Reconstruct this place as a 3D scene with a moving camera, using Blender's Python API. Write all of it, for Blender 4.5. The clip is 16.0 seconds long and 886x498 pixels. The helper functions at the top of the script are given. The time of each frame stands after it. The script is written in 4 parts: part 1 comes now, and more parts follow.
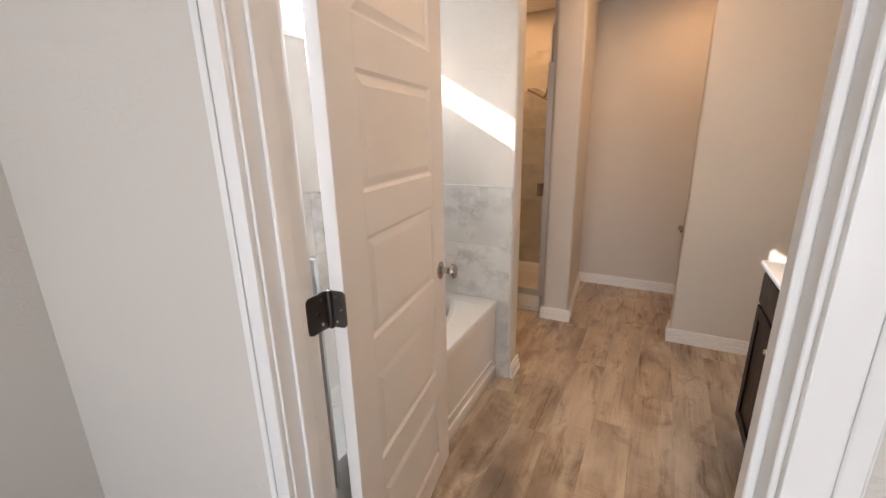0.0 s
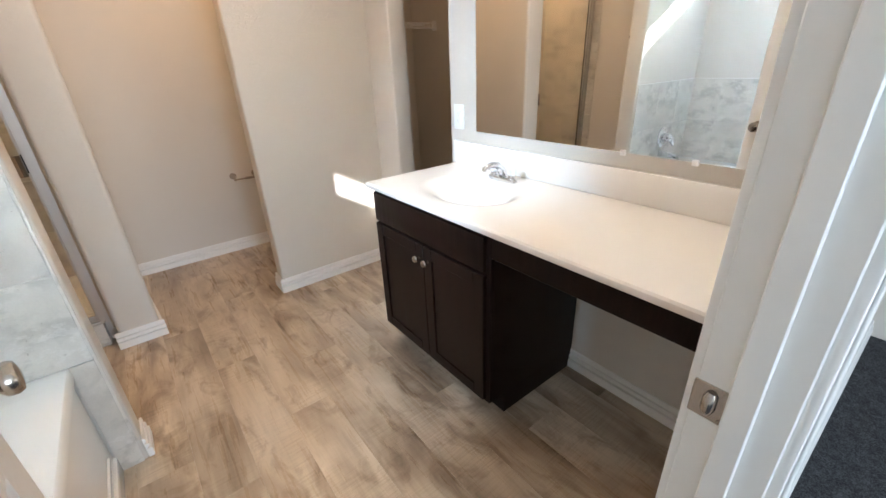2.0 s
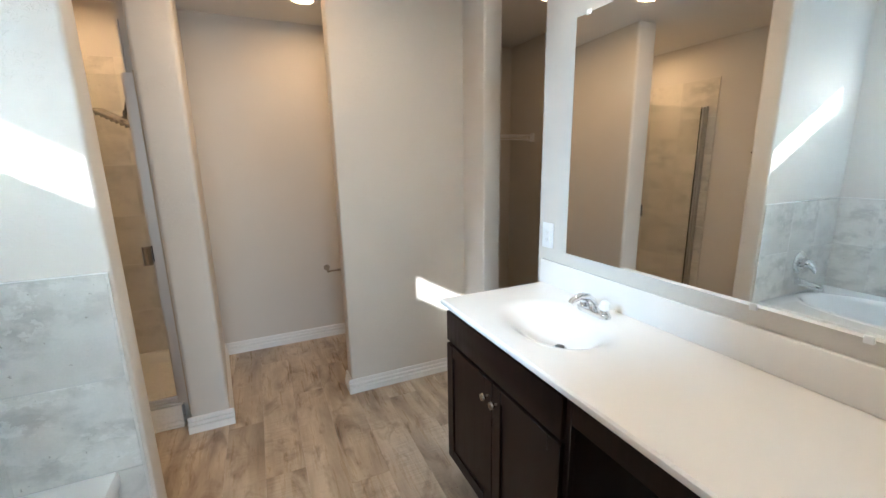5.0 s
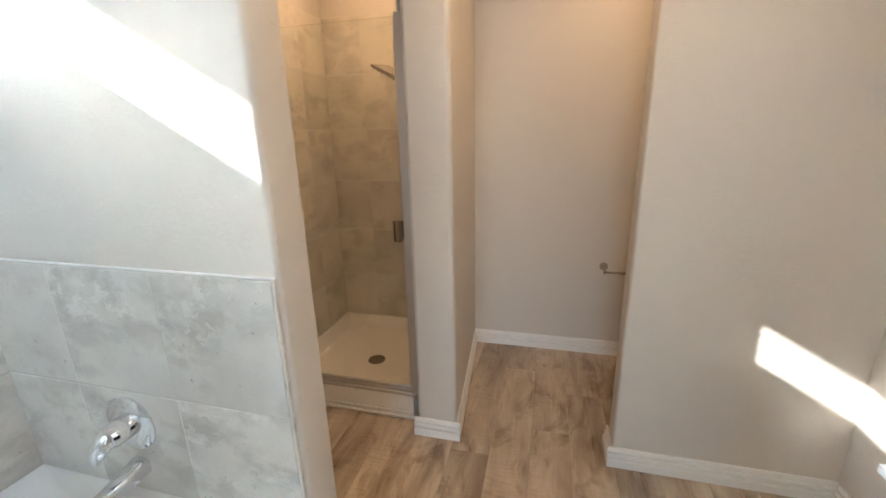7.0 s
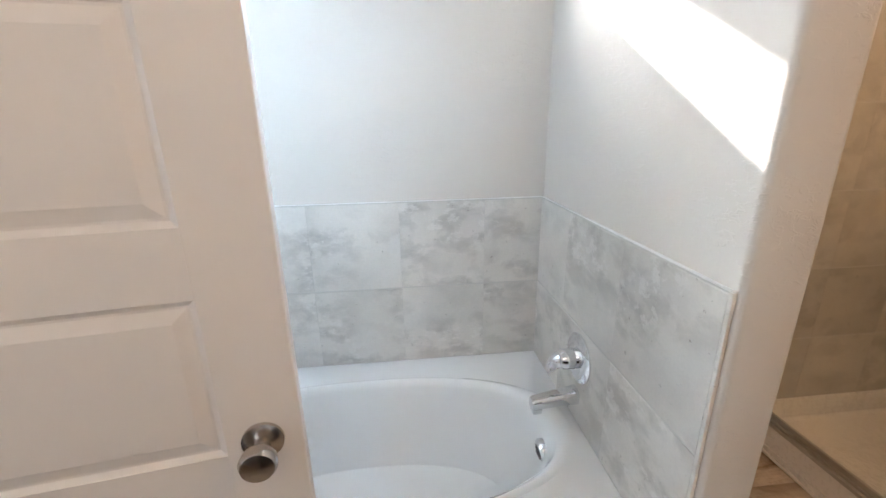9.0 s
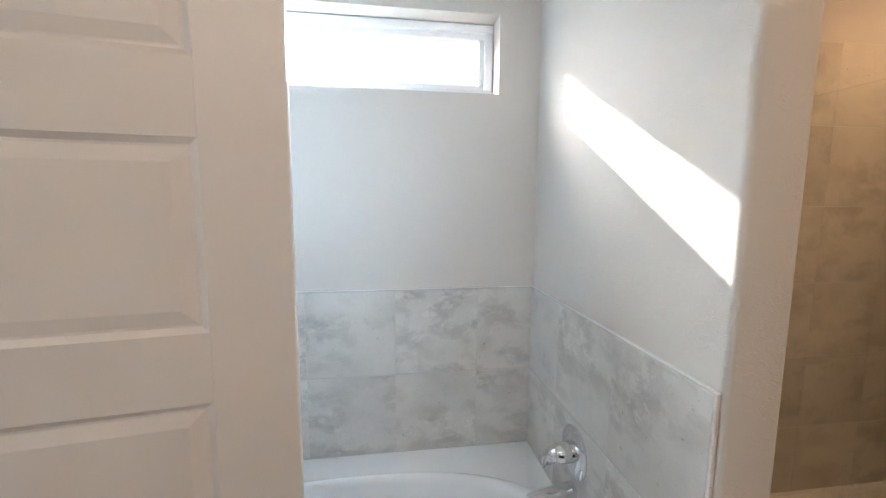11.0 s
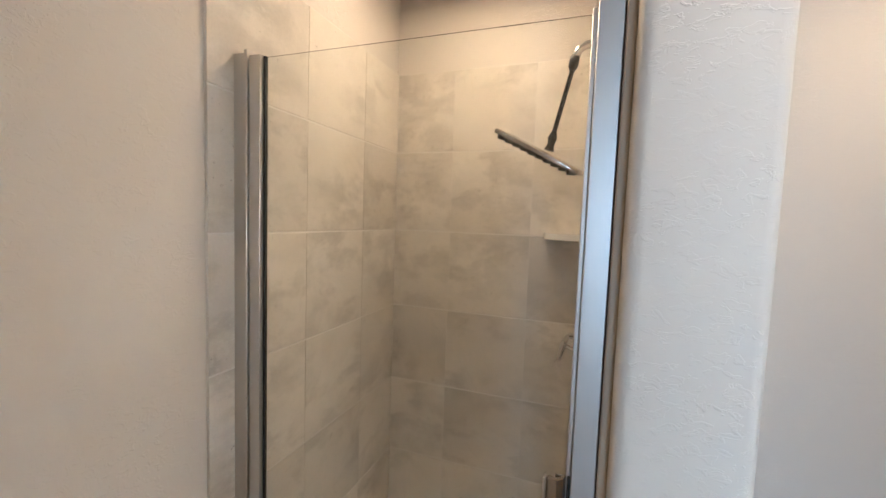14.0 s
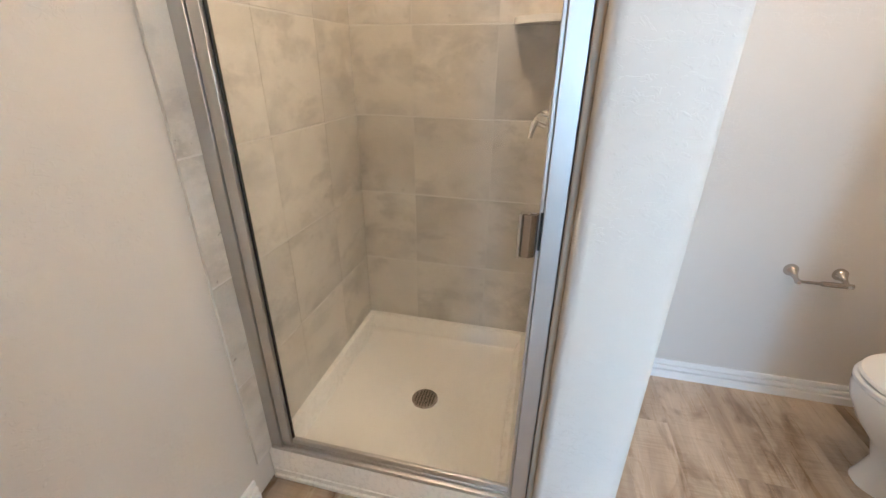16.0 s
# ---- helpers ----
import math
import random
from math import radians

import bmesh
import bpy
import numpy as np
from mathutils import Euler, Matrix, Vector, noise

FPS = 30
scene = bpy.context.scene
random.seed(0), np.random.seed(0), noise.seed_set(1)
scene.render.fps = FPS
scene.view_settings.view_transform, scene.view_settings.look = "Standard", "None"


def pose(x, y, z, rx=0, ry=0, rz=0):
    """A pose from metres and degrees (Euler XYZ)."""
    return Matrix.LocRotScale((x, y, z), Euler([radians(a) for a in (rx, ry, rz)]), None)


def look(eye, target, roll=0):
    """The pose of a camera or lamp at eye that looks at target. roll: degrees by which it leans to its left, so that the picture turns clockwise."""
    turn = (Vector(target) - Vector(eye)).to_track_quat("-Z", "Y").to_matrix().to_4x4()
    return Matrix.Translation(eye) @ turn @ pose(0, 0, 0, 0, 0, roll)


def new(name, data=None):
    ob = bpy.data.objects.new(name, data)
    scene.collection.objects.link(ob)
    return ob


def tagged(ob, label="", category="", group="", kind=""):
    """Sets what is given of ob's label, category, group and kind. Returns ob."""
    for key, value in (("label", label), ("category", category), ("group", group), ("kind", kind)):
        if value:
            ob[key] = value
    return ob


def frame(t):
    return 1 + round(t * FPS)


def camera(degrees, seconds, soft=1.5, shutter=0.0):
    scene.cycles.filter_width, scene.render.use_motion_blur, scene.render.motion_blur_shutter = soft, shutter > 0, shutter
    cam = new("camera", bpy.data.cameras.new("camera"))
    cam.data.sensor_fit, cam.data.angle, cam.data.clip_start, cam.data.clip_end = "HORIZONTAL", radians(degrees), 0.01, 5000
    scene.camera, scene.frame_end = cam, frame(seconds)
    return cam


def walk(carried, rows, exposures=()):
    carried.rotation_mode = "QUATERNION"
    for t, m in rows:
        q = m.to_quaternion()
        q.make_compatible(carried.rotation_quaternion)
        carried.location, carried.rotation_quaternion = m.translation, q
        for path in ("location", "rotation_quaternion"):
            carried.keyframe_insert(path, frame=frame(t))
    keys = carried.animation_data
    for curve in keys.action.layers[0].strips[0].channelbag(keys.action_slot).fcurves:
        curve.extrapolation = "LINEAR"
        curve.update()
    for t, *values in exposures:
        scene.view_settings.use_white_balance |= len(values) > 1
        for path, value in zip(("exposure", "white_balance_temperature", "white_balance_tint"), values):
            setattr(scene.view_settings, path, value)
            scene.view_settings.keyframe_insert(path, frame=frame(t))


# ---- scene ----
cam = camera(95.2, 16.0)
EXPOSURES = [(0.0, 1.80, 7200, 20), (0.5, 1.93, 6850, 17), (1.0, 2.03, 6400, 13), (1.5, 2.2, 6150, 10), (2.5, 2.32, 5850, 6), (3.0, 2.32, 5700, 4), (5.5, 2.0, 5650, 3), (6.5, 2.0, 5800, 5), (7.5, 1.95, 6500, 11),
             (8.0, 1.81, 6500, 13), (8.7, 1.80, 6250, 13), (10.8, 1.50, 6150, 12), (11.5, 1.40, 6600, 17), (12.0, 1.43, 7300, 24), (12.5, 1.62, 9100, 26), (13.0, 2.03, 6350, 10), (13.4, 2.36, 5000, 2), (14.5, 2.54, 4750, 1), (16.0, 3.02, 4750, 1)]
PATH = [
    (0, (0.704, 0.461, 1.408), (-0.201, 2.16, 0.865), -1.2),
    (0.5, (0.546, 0.597, 1.383), (0.295, 2.49, 0.79), -0.6),
    (1, (0.431, 0.714, 1.377), (0.694, 2.58, 0.707), -1.3),
    (1.5, (0.354, 0.838, 1.354), (1.098, 2.521, 0.57), -2.6),
    (2, (0.308, 0.915, 1.344), (1.407, 2.361, 0.507), -2.5),
    (2.5, (0.304, 0.953, 1.375), (1.539, 2.359, 0.669), -1.4),
    (3, (0.321, 0.949, 1.422), (1.614, 2.398, 0.945), -0.0),
    (3.2, (0.303, 0.942, 1.443), (1.62, 2.4, 1.069), 0.9),
    (5.3, (0.488, 1.103, 1.443), (1.119, 2.945, 0.987), -1.6),
    (5.5, (0.5, 1.174, 1.431), (1.006, 3.047, 0.948), -1.8),
    (6, (0.522, 1.417, 1.416), (0.815, 3.325, 0.892), -1.9),
    (6.5, (0.546, 1.657, 1.403), (0.549, 3.584, 0.87), -1.8),
    (7, (0.567, 1.844, 1.415), (0.076, 3.704, 0.867), -1.4),
    (7.5, (0.482, 2.013, 1.402), (-0.575, 3.622, 0.86), -1.7),
    (8, (0.425, 2.041, 1.395), (-1.207, 3.039, 0.813), -1.8),
    (8.5, (0.508, 2.04, 1.395), (-1.359, 2.386, 0.766), -1.6),
    (8.7, (0.545, 2.014, 1.398), (-1.333, 2.25, 0.751), -1.2),
    (10.8, (0.644, 1.918, 1.471), (-1.331, 2.118, 1.225), 0.5),
    (11, (0.629, 1.932, 1.471), (-1.336, 2.216, 1.233), 0.3),
    (11.5, (0.566, 2.035, 1.466), (-1.295, 2.710, 1.212), 0.5),
    (12, (0.502, 2.272, 1.455), (-1.161, 3.35, 1.186), 1.2),
    (12.5, (0.423, 2.472, 1.438), (-0.984, 3.871, 1.188), 2.3),
    (13, (0.235, 2.658, 1.458), (-0.876, 4.306, 1.231), 3.5),
    (13.5, (0.087, 2.728, 1.469), (-0.779, 4.523, 1.305), 2.8),
    (14, (-0.048, 2.773, 1.507), (-0.727, 4.649, 1.362), 2.0),
    (14.5, (-0.066, 2.778, 1.463), (-0.696, 4.67, 1.313), 1.5),
    (15, (-0.103, 2.767, 1.476), (-0.65, 4.641, 1.04), 0.3),
    (15.5, (-0.096, 2.734, 1.375), (-0.598, 4.554, 0.716), 0.6),
    (16, (-0.075, 2.713, 1.322), (-0.496, 4.482, 0.488), 0.5),
]
walk(cam, [(t, look(eye, target, roll)) for t, eye, target, roll in PATH], EXPOSURES)

# strengths of the light; SHADES is the glow of the assumed vanity light
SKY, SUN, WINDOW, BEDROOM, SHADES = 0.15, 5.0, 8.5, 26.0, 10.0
# the last can is unseen, added in the closet to brighten its walls
CANS = ((0.84, 3.92, 1.05), (-0.42, 3.95, 1.3), (0.54, 3.07, 1.15), (2.25, 3.30, 0.42))
DOOR_SWING = 8.8

# ---- world, sun, lamps ----
SUN_DIR = Vector((1.0, 0.70, -0.582)).normalized()
world = bpy.data.worlds.new("sky")
scene.world = world
world.use_nodes = True
wn = world.node_tree
wn.nodes.clear()
sky = wn.nodes.new("ShaderNodeTexSky")
sky.sky_type, sky.sun_disc = "NISHITA", False
sky.sun_elevation, sky.sun_rotation = radians(24.6), radians(235)
wbg = wn.nodes.new("ShaderNodeBackground")
wbg.inputs["Strength"].default_value = SKY
wout = wn.nodes.new("ShaderNodeOutputWorld")
wn.links.new(sky.outputs[0], wbg.inputs["Color"])
wn.links.new(wbg.outputs[0], wout.inputs["Surface"])

sun_data = bpy.data.lights.new("sun", "SUN")
sun_data.energy, sun_data.angle, sun_data.color = SUN, radians(0.6), (1.0, 0.95, 0.88)
sun = new("sun", sun_data)
sun.matrix_world = look(-SUN_DIR * 20, (0, 0, 0))


def area_lamp(name, m, size_x, size_y, power, color, shape="RECTANGLE", spread=180):
    d = bpy.data.lights.new(name, "AREA")
    d.shape, d.size, d.size_y, d.energy, d.color, d.spread = shape, size_x, size_y, power, color, radians(spread)
    ob = new(name, d)
    ob.matrix_world = m
    return ob


WARM = (1.0, 0.60, 0.30)
area_lamp("window_daylight", look((-1.026, 1.60, 1.995), (0.7, 1.36, 1.25)), 0.55, 0.15, WINDOW, (0.62, 0.82, 1.0), "RECTANGLE", 78)
area_lamp("bedroom_daylight", look((0.60, -3.05, 1.5), (0.4, 0.0, 1.3)), 1.7, 1.3, BEDROOM, (0.76, 0.88, 1.0))


# ---- materials ----
def mat(name):
    m = bpy.data.materials.new(name)
    m.use_nodes = True
    nt = m.node_tree
    return m, nt, nt.nodes["Principled BSDF"]


def node(nt, kind, **inputs):
    n = nt.nodes.new(kind)
    for key, value in inputs.items():
        n.inputs[key.replace("_", " ")].default_value = value
    return n


def ramp(nt, fac, stops):
    r = nt.nodes.new("ShaderNodeValToRGB")
    while len(r.color_ramp.elements) < len(stops):
        r.color_ramp.elements.new(0.5)
    for e, (p, c) in zip(r.color_ramp.elements, stops):
        e.position, e.color = p, (*c, 1.0)
    nt.links.new(fac, r.inputs["Fac"])
    return r


def mixc(nt, fac, a, b, mode="MIX"):
    n = nt.nodes.new("ShaderNodeMix")
    n.data_type, n.blend_type = "RGBA", mode
    for slot, v in ((0, fac), (6, a), (7, b)):
        if hasattr(v, "links"):
            nt.links.new(v, n.inputs[slot])
        else:
            n.inputs[slot].default_value = v if slot == 0 else (*v, 1.0)
    return n.outputs[2]


def bump(nt, bsdf, height, strength, distance):
    b = node(nt, "ShaderNodeBump", Strength=strength, Distance=distance)
    nt.links.new(height, b.inputs["Height"])
    nt.links.new(b.outputs[0], bsdf.inputs["Normal"])
    return b


def coords(nt, scale=(1, 1, 1), spread=0.0):
    """Object coordinates, shifted by each object's own random number."""
    tc = nt.nodes.new("ShaderNodeTexCoord")
    mp = node(nt, "ShaderNodeMapping")
    mp.inputs["Scale"].default_value = scale
    nt.links.new(tc.outputs["Object"], mp.inputs["Vector"])
    if spread:
        oi = nt.nodes.new("ShaderNodeObjectInfo")
        mu = nt.nodes.new("ShaderNodeVectorMath")
        mu.operation = "SCALE"
        mu.inputs[0].default_value = (spread, spread * 1.7, spread * 0.6)
        nt.links.new(oi.outputs["Random"], mu.inputs["Scale"])
        nt.links.new(mu.outputs[0], mp.inputs["Location"])
    return mp.outputs[0]


def noise_tex(nt, vec, scale, detail=4.0, rough=0.55, distort=0.0):
    n = node(nt, "ShaderNodeTexNoise", Scale=scale, Detail=detail, Roughness=rough, Distortion=distort)
    nt.links.new(vec, n.inputs["Vector"])
    return n


def paint(name, color, rough, knock, size=26.0):
    """Wall paint over knockdown-textured drywall."""
    m, nt, b = mat(name)
    v = coords(nt)
    big = noise_tex(nt, v, 1.3, 2.0)
    c = mixc(nt, big.outputs["Fac"], tuple(k * 0.97 for k in color), tuple(min(1, k * 1.03) for k in color))
    nt.links.new(c, b.inputs["Base Color"])
    b.inputs["Roughness"].default_value = rough
    b.inputs["Specular IOR Level"].default_value = 0.35
    n1 = noise_tex(nt, coords(nt, (1.0, 1.0, 1.7)), size, 3.0, 0.55, 0.7)
    n2 = noise_tex(nt, v, 3.4, 3.0)
    n3 = noise_tex(nt, v, 160.0, 2.0)
    patch = ramp(nt, n1.outputs["Fac"], [(0.535, (0, 0, 0)), (0.57, (1, 1, 1)), (0.66, (0.55, 0.55, 0.55))])
    area = ramp(nt, n2.outputs["Fac"], [(0.42, (0.12, 0.12, 0.12)), (0.62, (1, 1, 1))])
    h = mixc(nt, 1.0, patch.outputs[0], area.outputs[0], "MULTIPLY")
    h = mixc(nt, 0.07, h, n3.outputs["Fac"])
    bump(nt, b, h, knock, 0.0026)
    return m


def plain(name, color, rough, metal=0.0, spec=0.5, grain=0.0, scale=60.0, coat=0.0):
    m, nt, b = mat(name)
    v = coords(nt)
    n = noise_tex(nt, v, scale, 3.0)
    big = noise_tex(nt, v, 3.0, 3.0)
    c = mixc(nt, big.outputs["Fac"], tuple(k * 0.95 for k in color), tuple(min(1, k * 1.04) for k in color))
    nt.links.new(c, b.inputs["Base Color"])
    r = ramp(nt, n.outputs["Fac"], [(0.3, (rough * 0.85,) * 3), (0.7, (min(1, rough * 1.2),) * 3)])
    nt.links.new(r.outputs[0], b.inputs["Roughness"])
    b.inputs["Metallic"].default_value = metal
    b.inputs["Specular IOR Level"].default_value = spec
    b.inputs["Coat Weight"].default_value = coat
    if grain:
        bump(nt, b, n.outputs["Fac"], grain, 0.001)
    return m


def metal(name, color, rough):
    m, nt, b = mat(name)
    v = coords(nt)
    n = noise_tex(nt, v, 4.0, 2.0)
    c = mixc(nt, n.outputs["Fac"], tuple(k * 0.95 for k in color), color)
    nt.links.new(c, b.inputs["Base Color"])
    b.inputs["Metallic"].default_value, b.inputs["Roughness"].default_value = 1.0, rough
    return m


M_WALL = paint("wall_paint", (0.615, 0.578, 0.530), 0.62, 0.45, 42.0)
M_CEIL = paint("ceiling_paint", (0.74, 0.73, 0.71), 0.8, 0.5)
M_TRIM = plain("trim_paint", (0.80, 0.79, 0.775), 0.46, grain=0.05)
M_DOOR = plain("door_paint", (0.78, 0.755, 0.735), 0.36, grain=0.06)
M_TUB = plain("tub_acrylic", (0.82, 0.82, 0.81), 0.10, coat=0.3)
M_TRAY = plain("tray_acrylic", (0.80, 0.78, 0.74), 0.28)
M_CHROME = metal("chrome", (0.80, 0.81, 0.83), 0.07)
M_NICKEL = metal("brushed_nickel", (0.50, 0.455, 0.415), 0.22)
M_ALU = metal("polished_aluminium", (0.58, 0.565, 0.545), 0.46)
M_BRONZE = metal("dark_hinge_metal", (0.16, 0.145, 0.135), 0.38)
M_BLACK = plain("black_rubber", (0.012, 0.012, 0.012), 0.6)
M_DARKMETAL = metal("dark_steel", (0.06, 0.055, 0.05), 0.35)
M_SILICONE = plain("tan_sealant", (0.42, 0.35, 0.26), 0.5)
M_GROUT = plain("grout", (0.66, 0.635, 0.59), 0.9, grain=0.3, scale=300)
M_GROUT_GREY = plain("grey_grout", (0.55, 0.535, 0.505), 0.8, grain=0.3, scale=300)
M_PORC = plain("white_porcelain", (0.82, 0.81, 0.79), 0.08, coat=0.4)
M_COUNTER = plain("cultured_marble", (0.85, 0.82, 0.79), 0.16, coat=0.25)
M_PLASTIC = plain("white_plastic", (0.78, 0.78, 0.78), 0.35)
M_VINYL = plain("white_vinyl", (0.80, 0.81, 0.82), 0.3)
M_ACRYL = plain("clear_acrylic_knob", (0.85, 0.86, 0.87), 0.05, spec=0.8)
M_SOIL = plain("dry_ground", (0.30, 0.26, 0.20), 0.95, grain=0.4, scale=8)
M_VOID = plain("drain_dark", (0.05, 0.045, 0.04), 0.6)


def wood_floor():
    """Greyish brown vinyl plank: broad pale and dark drifts, long grain, knots and cross saw marks."""
    m, nt, b = mat("vinyl_plank")
    drift = noise_tex(nt, coords(nt, (3.6, 1.0, 1.0), 37.0), 1.5, 3.5, 0.52, 0.6)
    grain = noise_tex(nt, coords(nt, (24.0, 1.5, 1.0), 19.0), 1.9, 5.0, 0.65, 0.35)
    knot = noise_tex(nt, coords(nt, (4.6, 2.2, 1.0), 53.0), 1.7, 5.0, 0.60, 0.9)
    saw = noise_tex(nt, coords(nt, (5.0, 95.0, 1.0), 29.0), 1.6, 3.0, 0.6)
    cloud = noise_tex(nt, coords(nt, (3.0, 3.0, 1.0), 11.0), 1.3, 3.0, 0.5)
    base = ramp(nt, drift.outputs["Fac"], [(0.28, (0.180, 0.133, 0.094)), (0.41, (0.318, 0.249, 0.183)),
                                           (0.53, (0.443, 0.363, 0.276)), (0.68, (0.575, 0.495, 0.400))])
    fine = ramp(nt, grain.outputs["Fac"], [(0.34, (0.87, 0.86, 0.85)), (0.50, (0.98, 0.975, 0.97)), (0.66, (1.04, 1.04, 1.04))])
    knots = ramp(nt, knot.outputs["Fac"], [(0.31, (0.38, 0.33, 0.29)), (0.40, (0.70, 0.66, 0.62)), (0.48, (1, 1, 1))])
    marks = ramp(nt, saw.outputs["Fac"], [(0.36, (0.86, 0.85, 0.84)), (0.52, (1, 1, 1)), (0.68, (1.07, 1.07, 1.07))])
    c = mixc(nt, 1.0, base.outputs[0], fine.outputs[0], "MULTIPLY")
    c = mixc(nt, ramp(nt, cloud.outputs["Fac"], [(0.42, (0.15,) * 3), (0.60, (1,) * 3)]).outputs[0], c,
             mixc(nt, 1.0, c, marks.outputs[0], "MULTIPLY"))
    c = mixc(nt, 0.75, c, knots.outputs[0], "MULTIPLY")
    oi = nt.nodes.new("ShaderNodeObjectInfo")
    tone = ramp(nt, oi.outputs["Random"], [(0.0, (0.94, 0.93, 0.92)), (0.5, (1.03, 1.02, 1.01)), (1.0, (1.10, 1.09, 1.07))])
    c = mixc(nt, 1.0, c, tone.outputs[0], "MULTIPLY")
    nt.links.new(c, b.inputs["Base Color"])
    r = ramp(nt, grain.outputs["Fac"], [(0.3, (0.36,) * 3), (0.7, (0.24,) * 3)])
    nt.links.new(r.outputs[0], b.inputs["Roughness"])
    b.inputs["Specular IOR Level"].default_value = 0.6
    b.inputs["Coat Weight"].default_value, b.inputs["Coat Roughness"].default_value = 0.35, 0.34
    bump(nt, b, grain.outputs["Fac"], 0.10, 0.0006)
    return m


def stone_tile(name, tint, contrast, vein, size=9.0, spread=0.08):
    """Grey-beige stone-look porcelain: soft clouds, drifts of darker blots with broken edges, pale chips and dark specks."""
    m, nt, b = mat(name)
    v = coords(nt, (1, 1, 1), 41.0)
    slant = coords(nt, (1.0, 1.0, 1.5), 27.0)
    clouds = noise_tex(nt, v, 3.2, 4.0, 0.50, 0.1)
    zone = noise_tex(nt, slant, 2.6, 3.0, 0.5, 0.15)
    blot = noise_tex(nt, slant, size, 7.0, 0.58, 0.25)
    chip = noise_tex(nt, slant, 21.0, 6.0, 0.66, 0.35)
    speck = noise_tex(nt, v, 58.0, 3.0, 0.6)
    grit = noise_tex(nt, v, 150.0, 2.0, 0.6)
    mid = (0.600, 0.582, 0.550)

    def shade(k):
        return tuple(x * (1 + (k - 1) * contrast) for x in mid)
    base = ramp(nt, clouds.outputs["Fac"], [(0.34, shade(0.88)), (0.48, shade(0.99)), (0.60, shade(1.05))])
    dark = ramp(nt, blot.outputs["Fac"], [(0.37, (1 - 0.27 * contrast,) * 3), (0.46, (1 - 0.15 * contrast,) * 3), (0.54, (1, 1, 1))])
    where = ramp(nt, zone.outputs["Fac"], [(0.40, (1, 1, 1)), (0.50, (0.62, 0.62, 0.62)), (0.60, (0.08, 0.08, 0.08))])
    c = mixc(nt, where.outputs[0], base.outputs[0], mixc(nt, 1.0, base.outputs[0], dark.outputs[0], "MULTIPLY"))
    lit = ramp(nt, chip.outputs["Fac"], [(0.535, (0, 0, 0)), (0.565, (1, 1, 1)), (0.66, (0.5, 0.5, 0.5))])
    gate = ramp(nt, zone.outputs["Fac"], [(0.38, (vein,) * 3), (0.47, (0, 0, 0))])
    c = mixc(nt, mixc(nt, 1.0, lit.outputs[0], gate.outputs[0], "MULTIPLY"), c, (0.72, 0.712, 0.695))
    dots = ramp(nt, speck.outputs["Fac"], [(0.27, (0.55, 0.53, 0.50)), (0.31, (1, 1, 1))])
    c = mixc(nt, 0.8, c, dots.outputs[0], "MULTIPLY")
    c = mixc(nt, 1.0, c, ramp(nt, grit.outputs["Fac"], [(0.35, (0.975,) * 3), (0.65, (1.02,) * 3)]).outputs[0], "MULTIPLY")
    oi = nt.nodes.new("ShaderNodeObjectInfo")
    tone = ramp(nt, oi.outputs["Random"], [(0.0, tuple(k * (1 - spread) for k in tint)), (0.5, tint), (1.0, tuple(k * 1.03 for k in tint))])
    c = mixc(nt, 1.0, c, tone.outputs[0], "MULTIPLY")
    nt.links.new(c, b.inputs["Base Color"])
    b.inputs["Roughness"].default_value = 0.32
    bump(nt, b, blot.outputs["Fac"], 0.05, 0.001)
    return m


def carpet():
    m, nt, b = mat("carpet")
    v = coords(nt)
    n = noise_tex(nt, v, 240.0, 3.0, 0.7)
    n2 = noise_tex(nt, v, 30.0, 3.0, 0.7)
    c = ramp(nt, n.outputs["Fac"], [(0.35, (0.028, 0.028, 0.03)), (0.65, (0.11, 0.112, 0.12))])
    c2 = ramp(nt, n2.outputs["Fac"], [(0.3, (0.6, 0.6, 0.6)), (0.7, (1.1, 1.1, 1.1))])
    nt.links.new(mixc(nt, 1.0, c.outputs[0], c2.outputs[0], "MULTIPLY"), b.inputs["Base Color"])
    b.inputs["Roughness"].default_value = 1.0
    b.inputs["Specular IOR Level"].default_value = 0.05
    bump(nt, b, n.outputs["Fac"], 0.9, 0.006)
    return m


def espresso():
    m, nt, b = mat("espresso_wood")
    v = coords(nt, (14.0, 14.0, 1.2))
    n = noise_tex(nt, v, 3.0, 6.0, 0.6, 0.6)
    c = ramp(nt, n.outputs["Fac"], [(0.3, (0.0058, 0.0026, 0.0019)), (0.7, (0.0140, 0.0066, 0.0050))])
    nt.links.new(c.outputs[0], b.inputs["Base Color"])
    r = ramp(nt, n.outputs["Fac"], [(0.3, (0.30,) * 3), (0.7, (0.42,) * 3)])
    nt.links.new(r.outputs[0], b.inputs["Roughness"])
    b.inputs["Specular IOR Level"].default_value = 0.12
    bump(nt, b, n.outputs["Fac"], 0.08, 0.0005)
    return m


def glass(name, rough, tint):
    m, nt, b = mat(name)
    b.inputs["Base Color"].default_value = (*tint, 1)
    b.inputs["Roughness"].default_value = rough
    b.inputs["Transmission Weight"].default_value = 1.0
    b.inputs["IOR"].default_value = 1.45
    return m


def emitter(name, color, strength):
    m, nt, b = mat(name)
    b.inputs["Base Color"].default_value = (0.9, 0.9, 0.88, 1)
    b.inputs["Emission Color"].default_value = (*color, 1)
    b.inputs["Emission Strength"].default_value = strength
    return m


